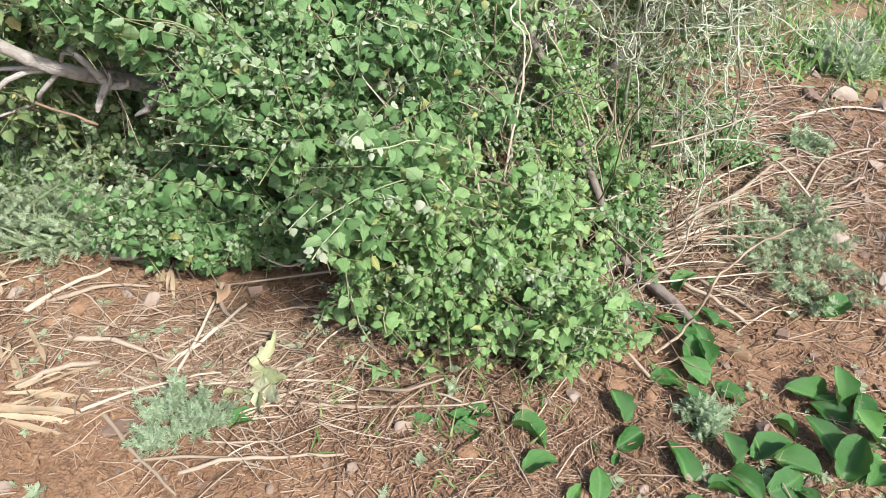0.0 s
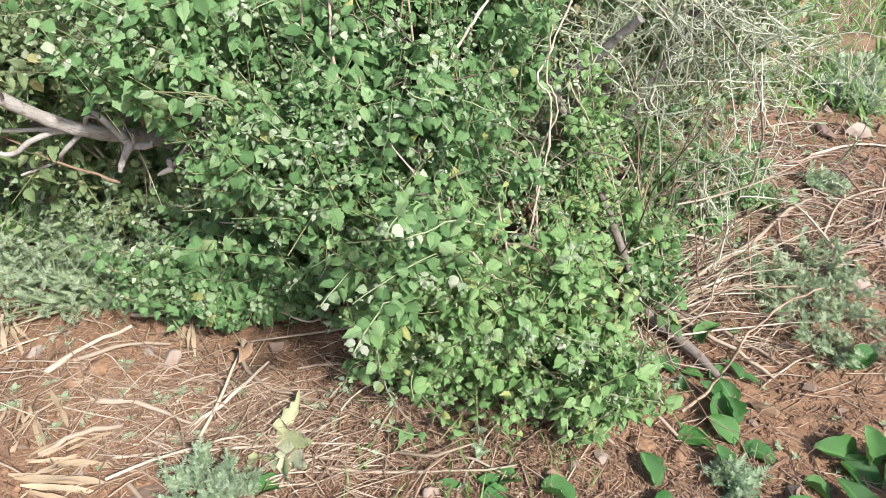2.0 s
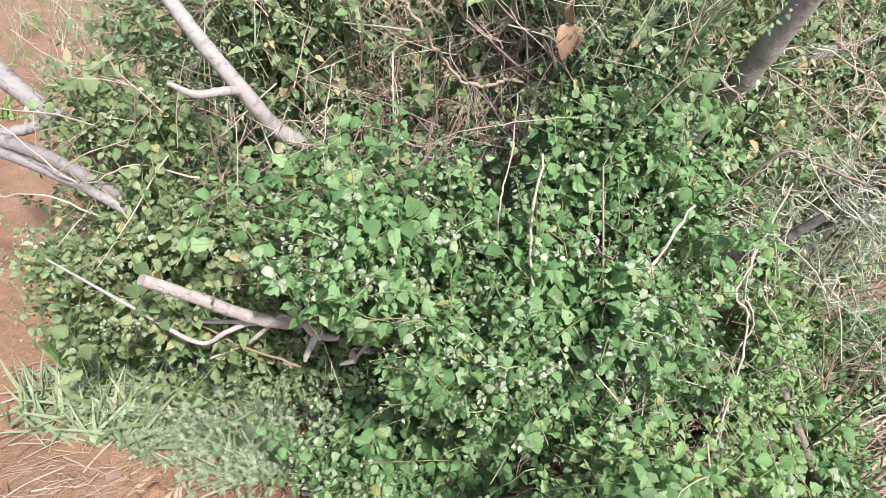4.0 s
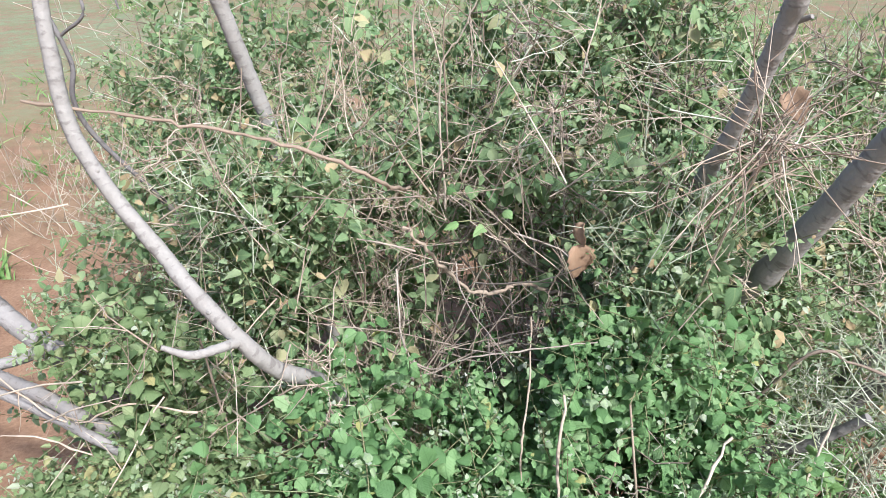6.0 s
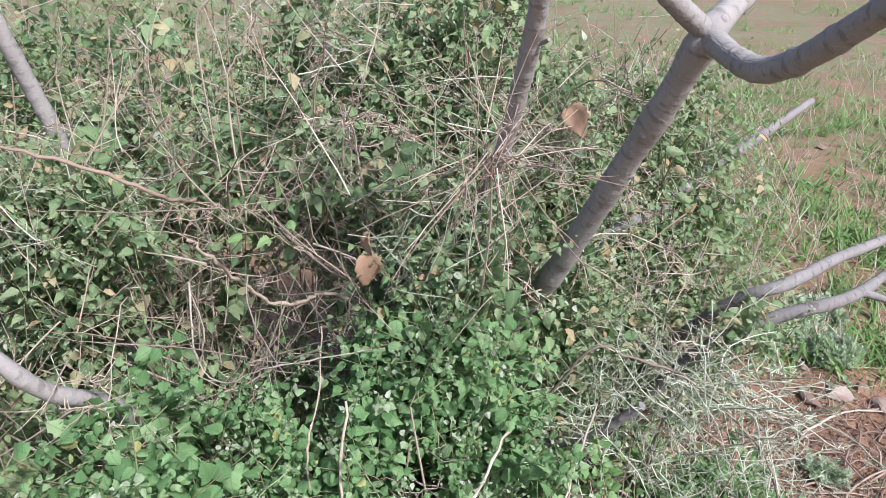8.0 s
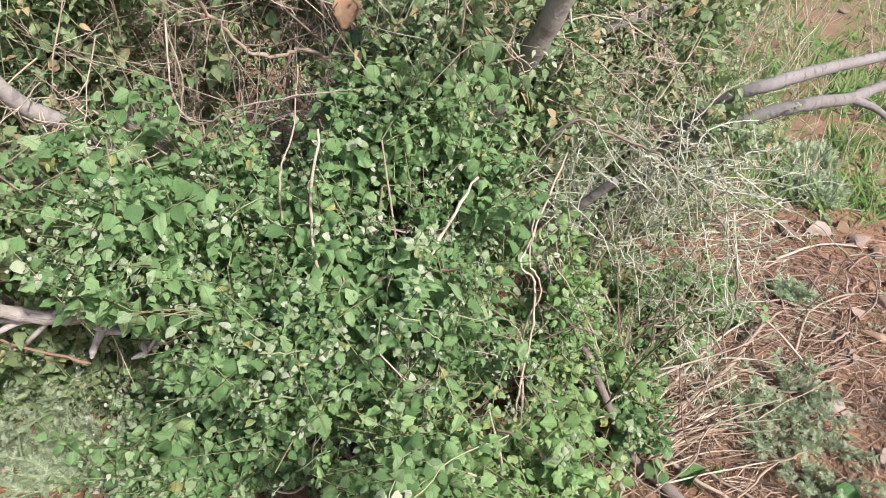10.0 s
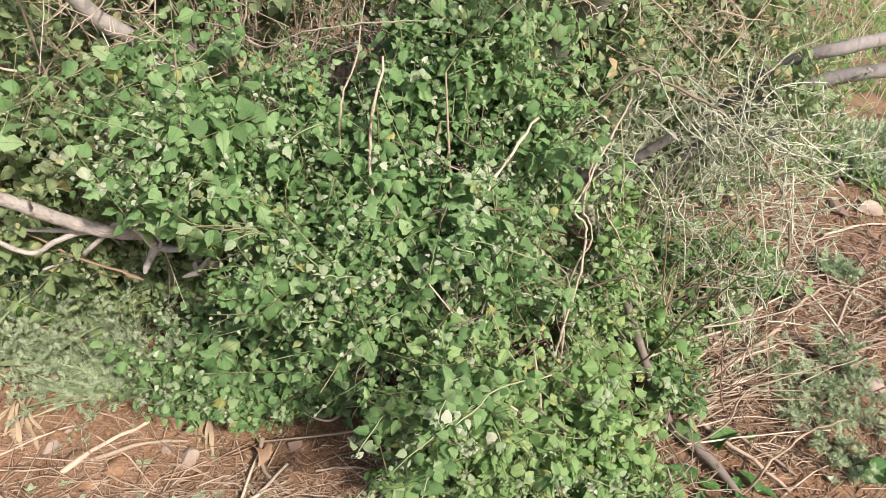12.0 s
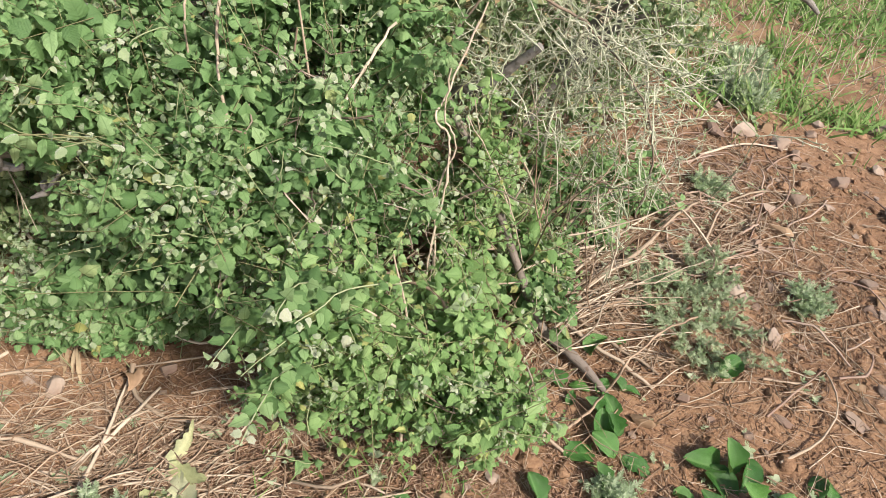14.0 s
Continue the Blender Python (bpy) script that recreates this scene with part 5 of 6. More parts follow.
    glossy_plant(label, c, leaves, rg.randint(1000))


def feathery_weed(label, centre, radius, height, count, seed, material=FEATHER, leaf=(0.014, 0.030)):
    """Soft stems with finely divided leaves."""
    rng = np.random.RandomState(seed)
    ob = thing("feathery_weed", label, "weed", "feathery weeds", (centre[0], centre[1], 0))
    g = Geo()
    P, D, N, S = [], [], [], []
    for _ in range(count):
        a, rr = rng.rand() * 6.3, radius * math.sqrt(rng.rand())
        s = on_ground(centre[0] + rr * 0.5 * math.cos(a), centre[1] + rr * 0.5 * math.sin(a))
        d = unit((math.cos(a) * rr / radius * 0.9 + 0.2 * rng.randn(), math.sin(a) * rr / radius * 0.9 + 0.2 * rng.randn(), 1.0))
        line = wander(rng, s, d, height * rng.uniform(0.6, 1.25), 0.14, -0.08, 6)
        tube(g, line, np.linspace(0.0012, 0.0006, len(line)), 3)
        for i in range(1, len(line)):
            for _k in range(3):
                f = rng.rand()
                P.append(line[i - 1] * (1 - f) + line[i] * f)
                D.append(unit(line[i] - line[i - 1]) * 0.7 + 0.8 * rng.randn(3))
                N.append((0.3 * rng.randn(), 0.3 * rng.randn(), 1))
                S.append(rng.uniform(*leaf))
    part("stem_growth", g, material, ob, kind="stuff")
    h = Geo()
    scatter(h, FRONDS, np.array(P), frames_from(np.array(D), np.array(N)), np.array(S), rng)
    part("frond_growth", h, material, ob, kind="stuff")
    return ob


def frond(seed):
    """A leaf cut into narrow lobes."""
    rng = np.random.RandomState(seed)
    v, uv, q = [], [], []
    def strip(a, b, w):
        a, b = np.array(a), np.array(b)
        n = unit(np.cross(b - a, (0, 0, 1))) * w
        k = len(v)
        v.extend([a - n, a + n, b + n * 0.4, b - n * 0.4])
        uv.extend([(0.4, 0), (0.6, 0), (0.6, 1), (0.4, 1)])
        q.append((k, k + 1, k + 2, k + 3))
    strip((0, 0, 0), (0, 1, -0.1), 0.05)
    for t in (0.15, 0.35, 0.55, 0.72, 0.88):
        for s in (-1, 1):
            strip((0, t, -0.1 * t), (s * 0.32 * (1.2 - t) * rng.uniform(0.8, 1.3), t + 0.20, 0.08 * rng.randn()), 0.07)
    return np.array(v), np.array(uv), np.array(q)


FRONDS = [frond(s) for s in range(4)]
for label, c, r, h, n in (
    ("low feathery grey-green weed on straw", (-0.36, 1.03), 0.11, 0.07, 40),
    ("feathery grey-green weed among glossy leaves", (0.80, 1.25), 0.05, 0.05, 22),
    ("soft feathery weed by the litter", (1.21, 2.10), 0.20, 0.10, 30),
    ("wispy feathery weed in dry stems", (1.17, 1.84), 0.26, 0.11, 40),
    ("feathery weed with fine upright shoots", (1.05, 1.98), 0.16, 0.10, 20),
    ("tall feathery weed at the shrub foot", (-1.00, 1.60), 0.20, 0.18, 80),
    ("tall pale feathery weed under the shrub", (-1.20, 1.70), 0.18, 0.22, 60),
    ("feathery weed under the sawn-off branch", (-0.80, 1.60), 0.10, 0.28, 50),
    ("pale grey-green weed beyond the stones", (1.74, 3.45), 0.17, 0.09, 60),
    ("silvery weed by brown stones", (1.86, 3.80), 0.18, 0.09, 50),
    ("small feathery weed on red soil", (1.60, 2.05), 0.06, 0.07, 30),
    ("small green weed among wood chips", (1.38, 2.62), 0.06, 0.07, 30),
):
    feathery_weed(label, c, r, h, n, int(abs(c[0] * 131 + c[1] * 57)), FEATHER_FRESH if "straw" in label or "glossy" in label or "small" in label else SILVER if "silvery" in label or "beyond" in label else FEATHER, (0.035, 0.065) if "silvery" in label or "beyond" in label else (0.014, 0.030))


def grass_patch(label, centre, spread, count, length, seed, material=GRASS):
    rng = np.random.RandomState(seed)
    x, y = centre[0] + spread[0] * np.clip(rng.randn(count), -1.7, 2.5), centre[1] + spread[1] * np.clip(rng.randn(count), -1.5, 2.5)
    keep = np.array([noise.noise((a * 2.9, b * 2.9, seed)) > 0.06 for a, b in zip(x, y)])
    x, y = x[keep], y[keep]
    P = np.array([on_ground(a, b) for a, b in zip(x, y)])
    D = unit(rng.randn(len(P), 3) * (0.6, 0.6, 0.2) + (0, 0, 0.9))
    N = rng.randn(len(P), 3) * 0.4 + (0, -0.6, 0.8)
    g = Geo()
    scatter(g, LANCES, P, frames_from(D, N), rng.uniform(0.5, 1.3, len(P)) * length, rng)
    ob = part("grass", g, material)
    return tagged(ob, label, "grass", "grass patches", "stuff")


grass_patch("bright green grass on the field edge", (3.1, 4.4), (0.8, 0.7), 2300, 0.11, 51)
grass_patch("thin green grass in red soil", (4.5, 7.5), (1.8, 2.0), 3000, 0.11, 52)
grass_patch("sparse low grass behind the litter", (1.9, 3.9), (0.5, 0.6), 260, 0.06, 53)
grass_patch("green grass tufts by the shrub", (-1.42, 1.75), (0.20, 0.12), 420, 0.15, 54)
grass_patch("long green grass under the loose shrub", (-1.42, 1.62), (0.18, 0.08), 420, 0.14, 61, GRASS_GREY)
grass_patch("pale grey-green grass below the sawn-off branch", (-0.97, 1.60), (0.13, 0.07), 620, 0.13, 58, GRASS_GREY)
grass_patch("patchy green grass on the open field", (3.6, 6.6), (1.6, 1.7), 7000, 0.15, 56)
grass_patch("short grass between the boughs", (2.2, 4.7), (0.7, 0.7), 420, 0.07, 57)
grass_patch("fine green grass shoots in the straw", (0.55, 1.12), (0.36, 0.13), 420, 0.045, 59)
grass_patch("low green growth at the field edge", (2.2, 4.1), (0.35, 0.25), 500, 0.09, 60)
grass_patch("lush green grass beyond the fallen boughs", (2.45, 4.9), (0.4, 0.45), 1500, 0.13, 62)
grass_patch("thin grass behind the thicket", (-3.5, 6.5), (2.8, 2.0), 6500, 0.15, 55)


# ---- litter ----
def litter(name, label, material, areas, seed, length, r, lift=0.02, singles=0):
    """Straws that lie crosswise on the soil. areas: centre, spread, count, heading, scatter of heading."""
    rng = np.random.RandomState(seed)
    g = Geo()
    made = 0
    ob = thing(name, label, "litter", "", areas[0][:2] + (0,)) if singles else None
    for cx, cy, sx, sy, count, heading, fan in areas:
        for _ in range(count):
            x, y = cx + sx * rng.randn(), cy + sy * rng.randn()
            a = radians(heading) + fan * rng.randn()
            l = rng.uniform(*length)
            d = np.array((math.cos(a), math.sin(a), 0))
            side = np.array((-d[1], d[0], 0)) * rng.randn() * 0.07 * l
            pts = [np.array((x, y, 0)) - d * l / 2, np.array((x, y, 0)) + side, np.array((x, y, 0)) + d * l / 2]
            h = abs(rng.randn()) * lift + 0.002
            for k, p in enumerate(pts):
                p[2] = ground_height(p[0], p[1]) + h * (0.3 + 0.7 * rng.rand()) + 0.002
            rr = rng.uniform(*r)
            if made < singles:
                one = Geo()
                tube(one, np.array(pts), (rr, rr, rr * 0.7), 4)
                part("stem", one, material, ob)
                made += 1
                continue
            tube(g, np.array(pts) if length[1] > 0.05 else np.array(pts)[::2], (rr, rr, rr * 0.7) if length[1] > 0.05 else (rr, rr * 0.7), 3)
    if singles:
        if g.count:
            part("stem_litter", g, material, ob, kind="stuff")
        return ob
    return tagged(part(name, g, material), label, "litter", kind="stuff")


litter("straw_litter", "tan straw and thin dry stalks strewn on soil", STRAW, [(-0.38, 1.25, 0.26, 0.11, 700, 15, 0.9), (0.15, 1.12, 0.4, 0.12, 220, 20, 1.2), (-0.78, 1.17, 0.15, 0.08, 110, 25, 0.8), (0.75, 1.95, 0.30, 0.22, 900, 30, 0.7), (1.35, 2.35, 0.36, 0.42, 1200, 35, 0.8), (1.4, 1.6, 0.4, 0.35, 260, 30, 1.2), (1.9, 2.4, 0.4, 0.5, 260, 30, 1.2), (-1.30, 1.48, 0.25, 0.2, 520, 35, 0.8), (0.9, 2.9, 0.4, 0.5, 600, 20, 1.0)], 61, (0.03, 0.15), (0.0008, 0.0022))
litter("long_straw", "long thin dry stems lying crosswise on soil", STALK, [(-0.42, 1.24, 0.26, 0.11, 90, 20, 0.8), (0.1, 1.12, 0.35, 0.10, 30, 10, 0.8), (0.95, 2.05, 0.25, 0.25, 160, 35, 0.6), (1.4, 2.45, 0.3, 0.35, 260, 30, 0.9), (1.5, 1.7, 0.35, 0.3, 40, 30, 1.2)], 66, (0.10, 0.28), (0.0009, 0.0022), 0.016, singles=300)
litter("chaff_litter", "reddish brown chaff and wood chips on soil", CHAFF, [(-0.15, 1.2, 0.42, 0.15, 8000, 10, 1.2), (0.6, 1.12, 0.4, 0.17, 6500, 0, 3), (1.5, 2.2, 0.42, 0.6, 6500, 30, 1.0), (-0.9, 1.3, 0.3, 0.25, 1100, 0, 3), (0.8, 1.8, 0.3, 0.3, 1500, 0, 3), (1.8, 3.0, 0.5, 0.6, 1500, 0, 3)], 62, (0.006, 0.038), (0.0007, 0.0020), 0.007)


def clods():
    """Crumbs of earth: small uneven lumps."""
    rng = np.random.RandomState(63)
    cube = np.array([(x, y, z) for x in (-1, 1) for y in (-1, 1) for z in (-0.7, 0.8)], float)
    q = np.array([(0, 1, 3, 2), (4, 6, 7, 5), (0, 4, 5, 1), (2, 3, 7, 6), (0, 2, 6, 4), (1, 5, 7, 3)])
    shapes = []
    for _ in range(6):
        v = cube * (1 + 0.35 * rng.randn(8, 3)) * (1, 0.85, 0.9)
        shapes.append((v, np.zeros((8, 2)), q))
    x = np.concatenate([-0.55 + 0.2 * rng.randn(1200), -0.82 + 0.16 * rng.randn(1500), 0.4 + 1.1 * rng.randn(2600), 1.75 + 0.5 * rng.randn(5200)])
    y = np.concatenate([0.92 + 0.06 * rng.randn(1200), 1.40 + 0.11 * rng.randn(1500), 1.3 + 0.35 * rng.randn(2600), 2.2 + 0.8 * rng.randn(5200)])
    P = np.array([on_ground(a, b, 0.001) for a, b in zip(x, y)])
    D = rng.randn(len(P), 3)
    g = Geo()
    scatter(g, shapes, P, frames_from(D, rng.randn(len(P), 3)), np.minimum(rng.gamma(0.8, 0.0022, len(P)) + 0.0010, 0.010), rng)
    return tagged(part("soil_crumbs", g, SOIL, smooth=False), "crumbled red-brown earth", "soil", kind="stuff")


clods()


def earth_lumps():
    """Rounded lumps of turned earth on the open soil."""
    rng = np.random.RandomState(64)
    shapes = []
    for k in range(6):
        bm = bmesh.new()
        bmesh.ops.create_icosphere(bm, subdivisions=2, radius=1.0)
        bm.verts.ensure_lookup_table()
        v = np.array([vert.co for vert in bm.verts])
        v = v * np.array([1 + 0.55 * noise.noise(Vector(p * 1.6) + Vector((7.0 * k, 0, 0))) + 0.2 * noise.noise(Vector(p * 4.0)) for p in v])[:, None] * (1, 0.8, 0.55)
        q = np.array([[vert.index for vert in f.verts] for f in bm.faces])
        bm.free()
        shapes.append((v, np.zeros((len(v), 2)), q))
    n = 420
    x, y = 1.95 + 0.5 * rng.randn(n), 2.3 + 0.75 * rng.randn(n)
    x[:60], y[:60] = -0.9 + 0.25 * rng.randn(60), 1.25 + 0.14 * rng.randn(60)
    x[60:110], y[60:110] = 1.0 + 0.3 * rng.randn(50), 1.35 + 0.2 * rng.randn(50)
    keep = (x > 1.05) | (y < 1.5)
    P = np.array([on_ground(a, b, 0.001) for a, b in zip(x[keep], y[keep])])
    a = rng.rand(len(P)) * 6.3
    D = np.stack((np.cos(a), np.sin(a), 0.1 * rng.randn(len(P))), 1)
    g = Geo()
    scatter(g, shapes, P, frames_from(D, np.tile((0.0, 0.0, 1.0), (len(P), 1))), np.minimum(0.006 + rng.gamma(1.2, 0.008, len(P)), 0.035), rng)
    return tagged(part("earth_lumps", g, SOIL), "rounded lumps of turned red-brown earth", "soil", kind="stuff")


earth_lumps()


def stone(label, x, y, size, seed, material=ROCK, turn=0.0):
    rng = np.random.RandomState(seed)
    bm = bmesh.new()
    bmesh.ops.create_icosphere(bm, subdivisions=3, radius=1.15)
    cuts = [(unit(rng.randn(3)), rng.uniform(0.38, 0.75)) for _ in range(11)]
    for v in bm.verts:
        p = np.array(v.co)
        for nrm, d in cuts:
            over = p @ nrm - d
            if over > 0:
                p = p - nrm * over * 0.98
        p *= 1 + 0.09 * noise.noise(Vector(p * 2.3) + Vector((seed, 0, 0)))
        v.co = p * np.array(size)
    me = bpy.data.meshes.new("stone")
    bm.to_mesh(me)
    bm.free()
    me.materials.append(material)
    ob = new("stone", me)
    ob.matrix_basis = Matrix.Translation(on_ground(x, y, size[2] * 0.35)) @ Euler((0.1 * rng.randn(), 0.1 * rng.randn(), turn)).to_matrix().to_4x4()
    return tagged(ob, label, "stone", "stones")


for i, (label, x, y, s, m, turn) in enumerate((
    ("grey-brown angular stone in straw", -0.595, 1.365, (0.042, 0.034, 0.022), ROCK, 0.4),
    ("flat brown stone beside a feathery weed", -0.50, 1.00, (0.045, 0.034, 0.014), ROCK, 0.9),
    ("pale rough stone under the shrub edge", 0.388, 1.20, (0.032, 0.026, 0.024), ROCK_TAN, 0.2),
    ("tan stone beside glossy leaves", 0.926, 1.492, (0.042, 0.026, 0.026), ROCK_TAN, -0.2),
    ("reddish stone half sunk in soil", 1.064, 1.593, (0.035, 0.025, 0.02), ROCK, 0.1),
    ("round reddish stone between glossy leaves", 0.934, 1.255, (0.032, 0.03, 0.026), ROCK, 0.5),
    ("tan block of stone in wood litter", 1.62, 2.44, (0.06, 0.028, 0.026), ROCK_TAN, -0.5),
    ("brown stone at the edge of the litter", 1.655, 3.10, (0.06, 0.045, 0.035), ROCK, 0.2),
    ("pale stone beside a brown one", 1.80, 3.17, (0.05, 0.042, 0.035), ROCK_TAN, 0.6),
    ("dark flat stone under dry stems", 1.83, 3.05, (0.075, 0.05, 0.028), ROCK, 0.3),
    ("flat tan stone on red soil", 1.93, 2.12, (0.075, 0.045, 0.026), ROCK_TAN, 0.1),
    ("reddish slab lying in litter", 1.36, 1.56, (0.028, 0.045, 0.014), ROCK, 0.3),
    ("flat grey-tan stone on the soil", 1.66, 1.72, (0.045, 0.028, 0.012), ROCK_TAN, 0.5),
    ("grey flat stone near a dry stem", 1.60, 1.58, (0.04, 0.045, 0.014), ROCK, 0.9),
    ("large red-brown stone on open soil", 2.2, 2.6, (0.10, 0.07, 0.05), ROCK, 0.3),
    ("red stone on ploughed soil", 2.05, 2.85, (0.08, 0.06, 0.04), ROCK, 0.8),
    ("brown stone near the grass", 2.45, 3.35, (0.09, 0.06, 0.05), ROCK, 0.1),
    ("whitish stone behind the wiry bush", 0.95, 2.75, (0.045, 0.035, 0.03), ROCK_TAN, 0.1),
    ("reddish stone lying under the shrub", -0.36, 1.47, (0.03, 0.025, 0.025), ROCK, 0.7),
    ("small brown stone in straw", -1.40, 1.62, (0.03, 0.02, 0.014), ROCK, 0.2))):
    stone(label, x, y, s, 70 + i, m, turn)
pebbles = np.random.RandomState(71)
for k in range(270):
    x, y = (pebbles.uniform(1.1, 2.6), pebbles.uniform(1.4, 3.6)) if k % 3 else (pebbles.uniform(-1.3, 1.3), pebbles.uniform(0.8, 1.5))
    if k >= 250:
        x, y = pebbles.uniform(1.8, 4.5), pebbles.uniform(4.0, 7.5)
    s = (pebbles.uniform(0.02, 0.05) if k >= 250 else 0) + pebbles.uniform(0.006, 0.013) + (0.045 if k % 3 else 0.02) * pebbles.rand() ** 3
    stone("small reddish brown pebble on soil", x, y, (s, s * 0.8, s * 0.6), 200 + k, ROCK, pebbles.rand() * 3)


def stalk(label, pts, r, material=STALK, name="dry_stalk", flat=False):
    """A dry stalk on the litter. pts: x, y, height over the soil."""
    g = Geo()
    r *= 0.78
    line = smooth_line([on_ground(x, y, h + r) for x, y, h in pts], 3)
    rng = np.random.RandomState(int(abs(pts[0][0]) * 977 + abs(pts[0][1]) * 571))
    tube(g, line + 0.45 * r * rng.randn(*line.shape), r * np.linspace(1.15, 0.65, len(line)) * (1 + 0.12 * rng.randn(len(line))), 6, True)
    ob = part(name, g, material)
    return tagged(ob, label, "stalk", "dry stalks")


for label, pts, r in (
    ("long dry stalk across the straw", [(-0.53, 1.02, 0.01), (-0.40, 0.93, 0.012), (-0.30, 0.87, 0.004)], 0.006),
    ("bent dry stalk on the soil", [(-0.42, 0.93, 0.004), (-0.27, 0.965, 0.01), (-0.13, 0.955, 0.004)], 0.005),
    ("pale thick stalk beside the mound", [(-0.82, 1.30, 0.01), (-0.70, 1.37, 0.012), (-0.62, 1.41, 0.006)], 0.007),
    ("bleached stalk end on crumbled soil", [(-1.06, 1.53, 0.02), (-0.98, 1.44, 0.006)], 0.011),
    ("dry stalk leaning from the shrub foot", [(-0.74, 1.46, 0.02), (-0.62, 1.52, 0.03), (-0.52, 1.53, 0.03)], 0.008),
    ("thick brown root across the litter", [(-0.44, 1.45, 0.03), (-0.40, 1.37, 0.012), (-0.30, 1.335, 0.01), (-0.20, 1.32, 0.006)], 0.008),
    ("grey split stick on straw", [(-0.47, 1.17, 0.006), (-0.40, 1.30, 0.014), (-0.35, 1.40, 0.02)], 0.007),
    ("flattened pale stalk in straw", [(-0.718, 1.208, 0.006), (-0.58, 1.215, 0.014), (-0.453, 1.193, 0.006)], 0.009),
    ("thin stalk over the straw", [(-0.60, 1.08, 0.01), (-0.35, 1.15, 0.015), (-0.10, 1.20, 0.01), (0.05, 1.18, 0.004)], 0.004),
    ("long straight straw beside the feathery weed", [(-0.58, 1.017, 0.02), (-0.46, 1.10, 0.03), (-0.334, 1.184, 0.02)], 0.0045),
    ("crooked stick across the lower straw", [(-0.313, 0.921, 0.004), (-0.20, 0.965, 0.012), (-0.10, 0.985, 0.008), (0.016, 1.012, 0.004)], 0.006),
    ("stick leaning up to the shrub", [(-0.446, 1.124, 0.004), (-0.43, 1.25, 0.02), (-0.429, 1.414, 0.03)], 0.006),
    ("thick pale stalk on crumbled soil", [(-0.875, 1.267, 0.006), (-0.80, 1.345, 0.01), (-0.732, 1.432, 0.008)], 0.009),
    ("flat pale stalk above the strap leaves", [(-0.766, 1.06, 0.01), (-0.70, 1.12, 0.012), (-0.633, 1.168, 0.006)], 0.010),
    ("thin stem beside bare earth", [(-0.279, 1.217, 0.01), (-0.18, 1.225, 0.012), (-0.091, 1.227, 0.006)], 0.004),
    ("dry stalk near the cut leaf", [(-0.12, 1.13, 0.004), (0.10, 1.16, 0.01), (0.30, 1.19, 0.03)], 0.004),
    ("pale straw stalk under leaves", [(0.02, 1.20, 0.01), (0.12, 1.17, 0.06), (0.20, 1.20, 0.08)], 0.005),
    ("long bleached stem on dry litter", [(0.72, 1.86, 0.02), (0.98, 2.12, 0.06), (1.18, 2.36, 0.05), (1.31, 2.50, 0.02)], 0.009),
    ("second bleached stem beside it", [(0.70, 1.92, 0.03), (0.98, 2.25, 0.06), (1.20, 2.45, 0.03)], 0.006),
    ("brown fallen stick in the litter", [(0.74, 1.80, 0.01), (0.88, 1.68, 0.012), (0.98, 1.61, 0.004)], 0.009),
    ("pale cane beside the dark stick", [(0.74, 1.86, 0.012), (0.86, 1.76, 0.016), (1.0, 1.66, 0.006)], 0.008),
    ("straight dry cane pointing at the wiry bush", [(0.66, 2.05, 0.08), (0.84, 2.26, 0.14), (1.0, 2.42, 0.16)], 0.007),
    ("curved dry stem on wood chips", [(1.30, 2.30, 0.01), (1.42, 2.52, 0.02), (1.62, 2.66, 0.02), (1.78, 2.68, 0.005)], 0.006),
    ("thin crooked stem on red soil", [(1.30, 1.42, 0.01), (1.44, 1.50, 0.02), (1.53, 1.62, 0.03), (1.56, 1.76, 0.02)], 0.0045),
    ("short broken stick on soil", [(1.33, 1.70, 0.004), (1.45, 1.71, 0.004), (1.50, 1.71, 0.004)], 0.006),
    ("short upright stick piece", [(1.38, 1.82, 0.006), (1.41, 1.93, 0.01)], 0.006),
    ("grey stick below the wiry bush", [(1.40, 2.85, 0.01), (1.62, 2.98, 0.02), (1.85, 3.02, 0.006)], 0.006),
    ("long dry twig over the soil", [(-1.75, 1.75, 0.02), (-1.45, 1.62, 0.05), (-1.20, 1.62, 0.10)], 0.006),
    ("bleached stem in the straw heap", [(-1.62, 1.66, 0.01), (-1.42, 1.70, 0.05), (-1.18, 1.70, 0.08)], 0.006),
    ("split dry cane on the straw heap", [(-1.55, 1.58, 0.01), (-1.38, 1.62, 0.03), (-1.15, 1.66, 0.06)], 0.005),
    ("dry twig on bare soil", [(-1.85, 1.60, 0.01), (-1.55, 1.66, 0.05), (-1.25, 1.70, 0.09)], 0.005)):
    stalk(label, pts, r)
rs = np.random.RandomState(81)
for k in range(150):
    cx, cy, sx, sy = ((-0.35, 1.2, 0.32, 0.15), (1.35, 2.35, 0.35, 0.4), (0.8, 1.95, 0.22, 0.2), (-1.4, 1.5, 0.2, 0.2))[rs.choice(4, p=(0.42, 0.26, 0.22, 0.10))]
    x, y, a, l = cx + sx * rs.randn(), cy + sy * rs.randn(), rs.uniform(-0.6, 1.4), rs.uniform(0.04, 0.11)
    dx, dy = math.cos(a) * l, math.sin(a) * l
    stalk("dry tan stalk lying on the litter", [(x - dx, y - dy, 0.004), (x + 0.06 * dy * rs.randn(), y + 0.06 * dx * rs.randn(), 0.010 + 0.010 * rs.rand()), (x + dx, y + dy, 0.006)], rs.uniform(0.0018, 0.0042))


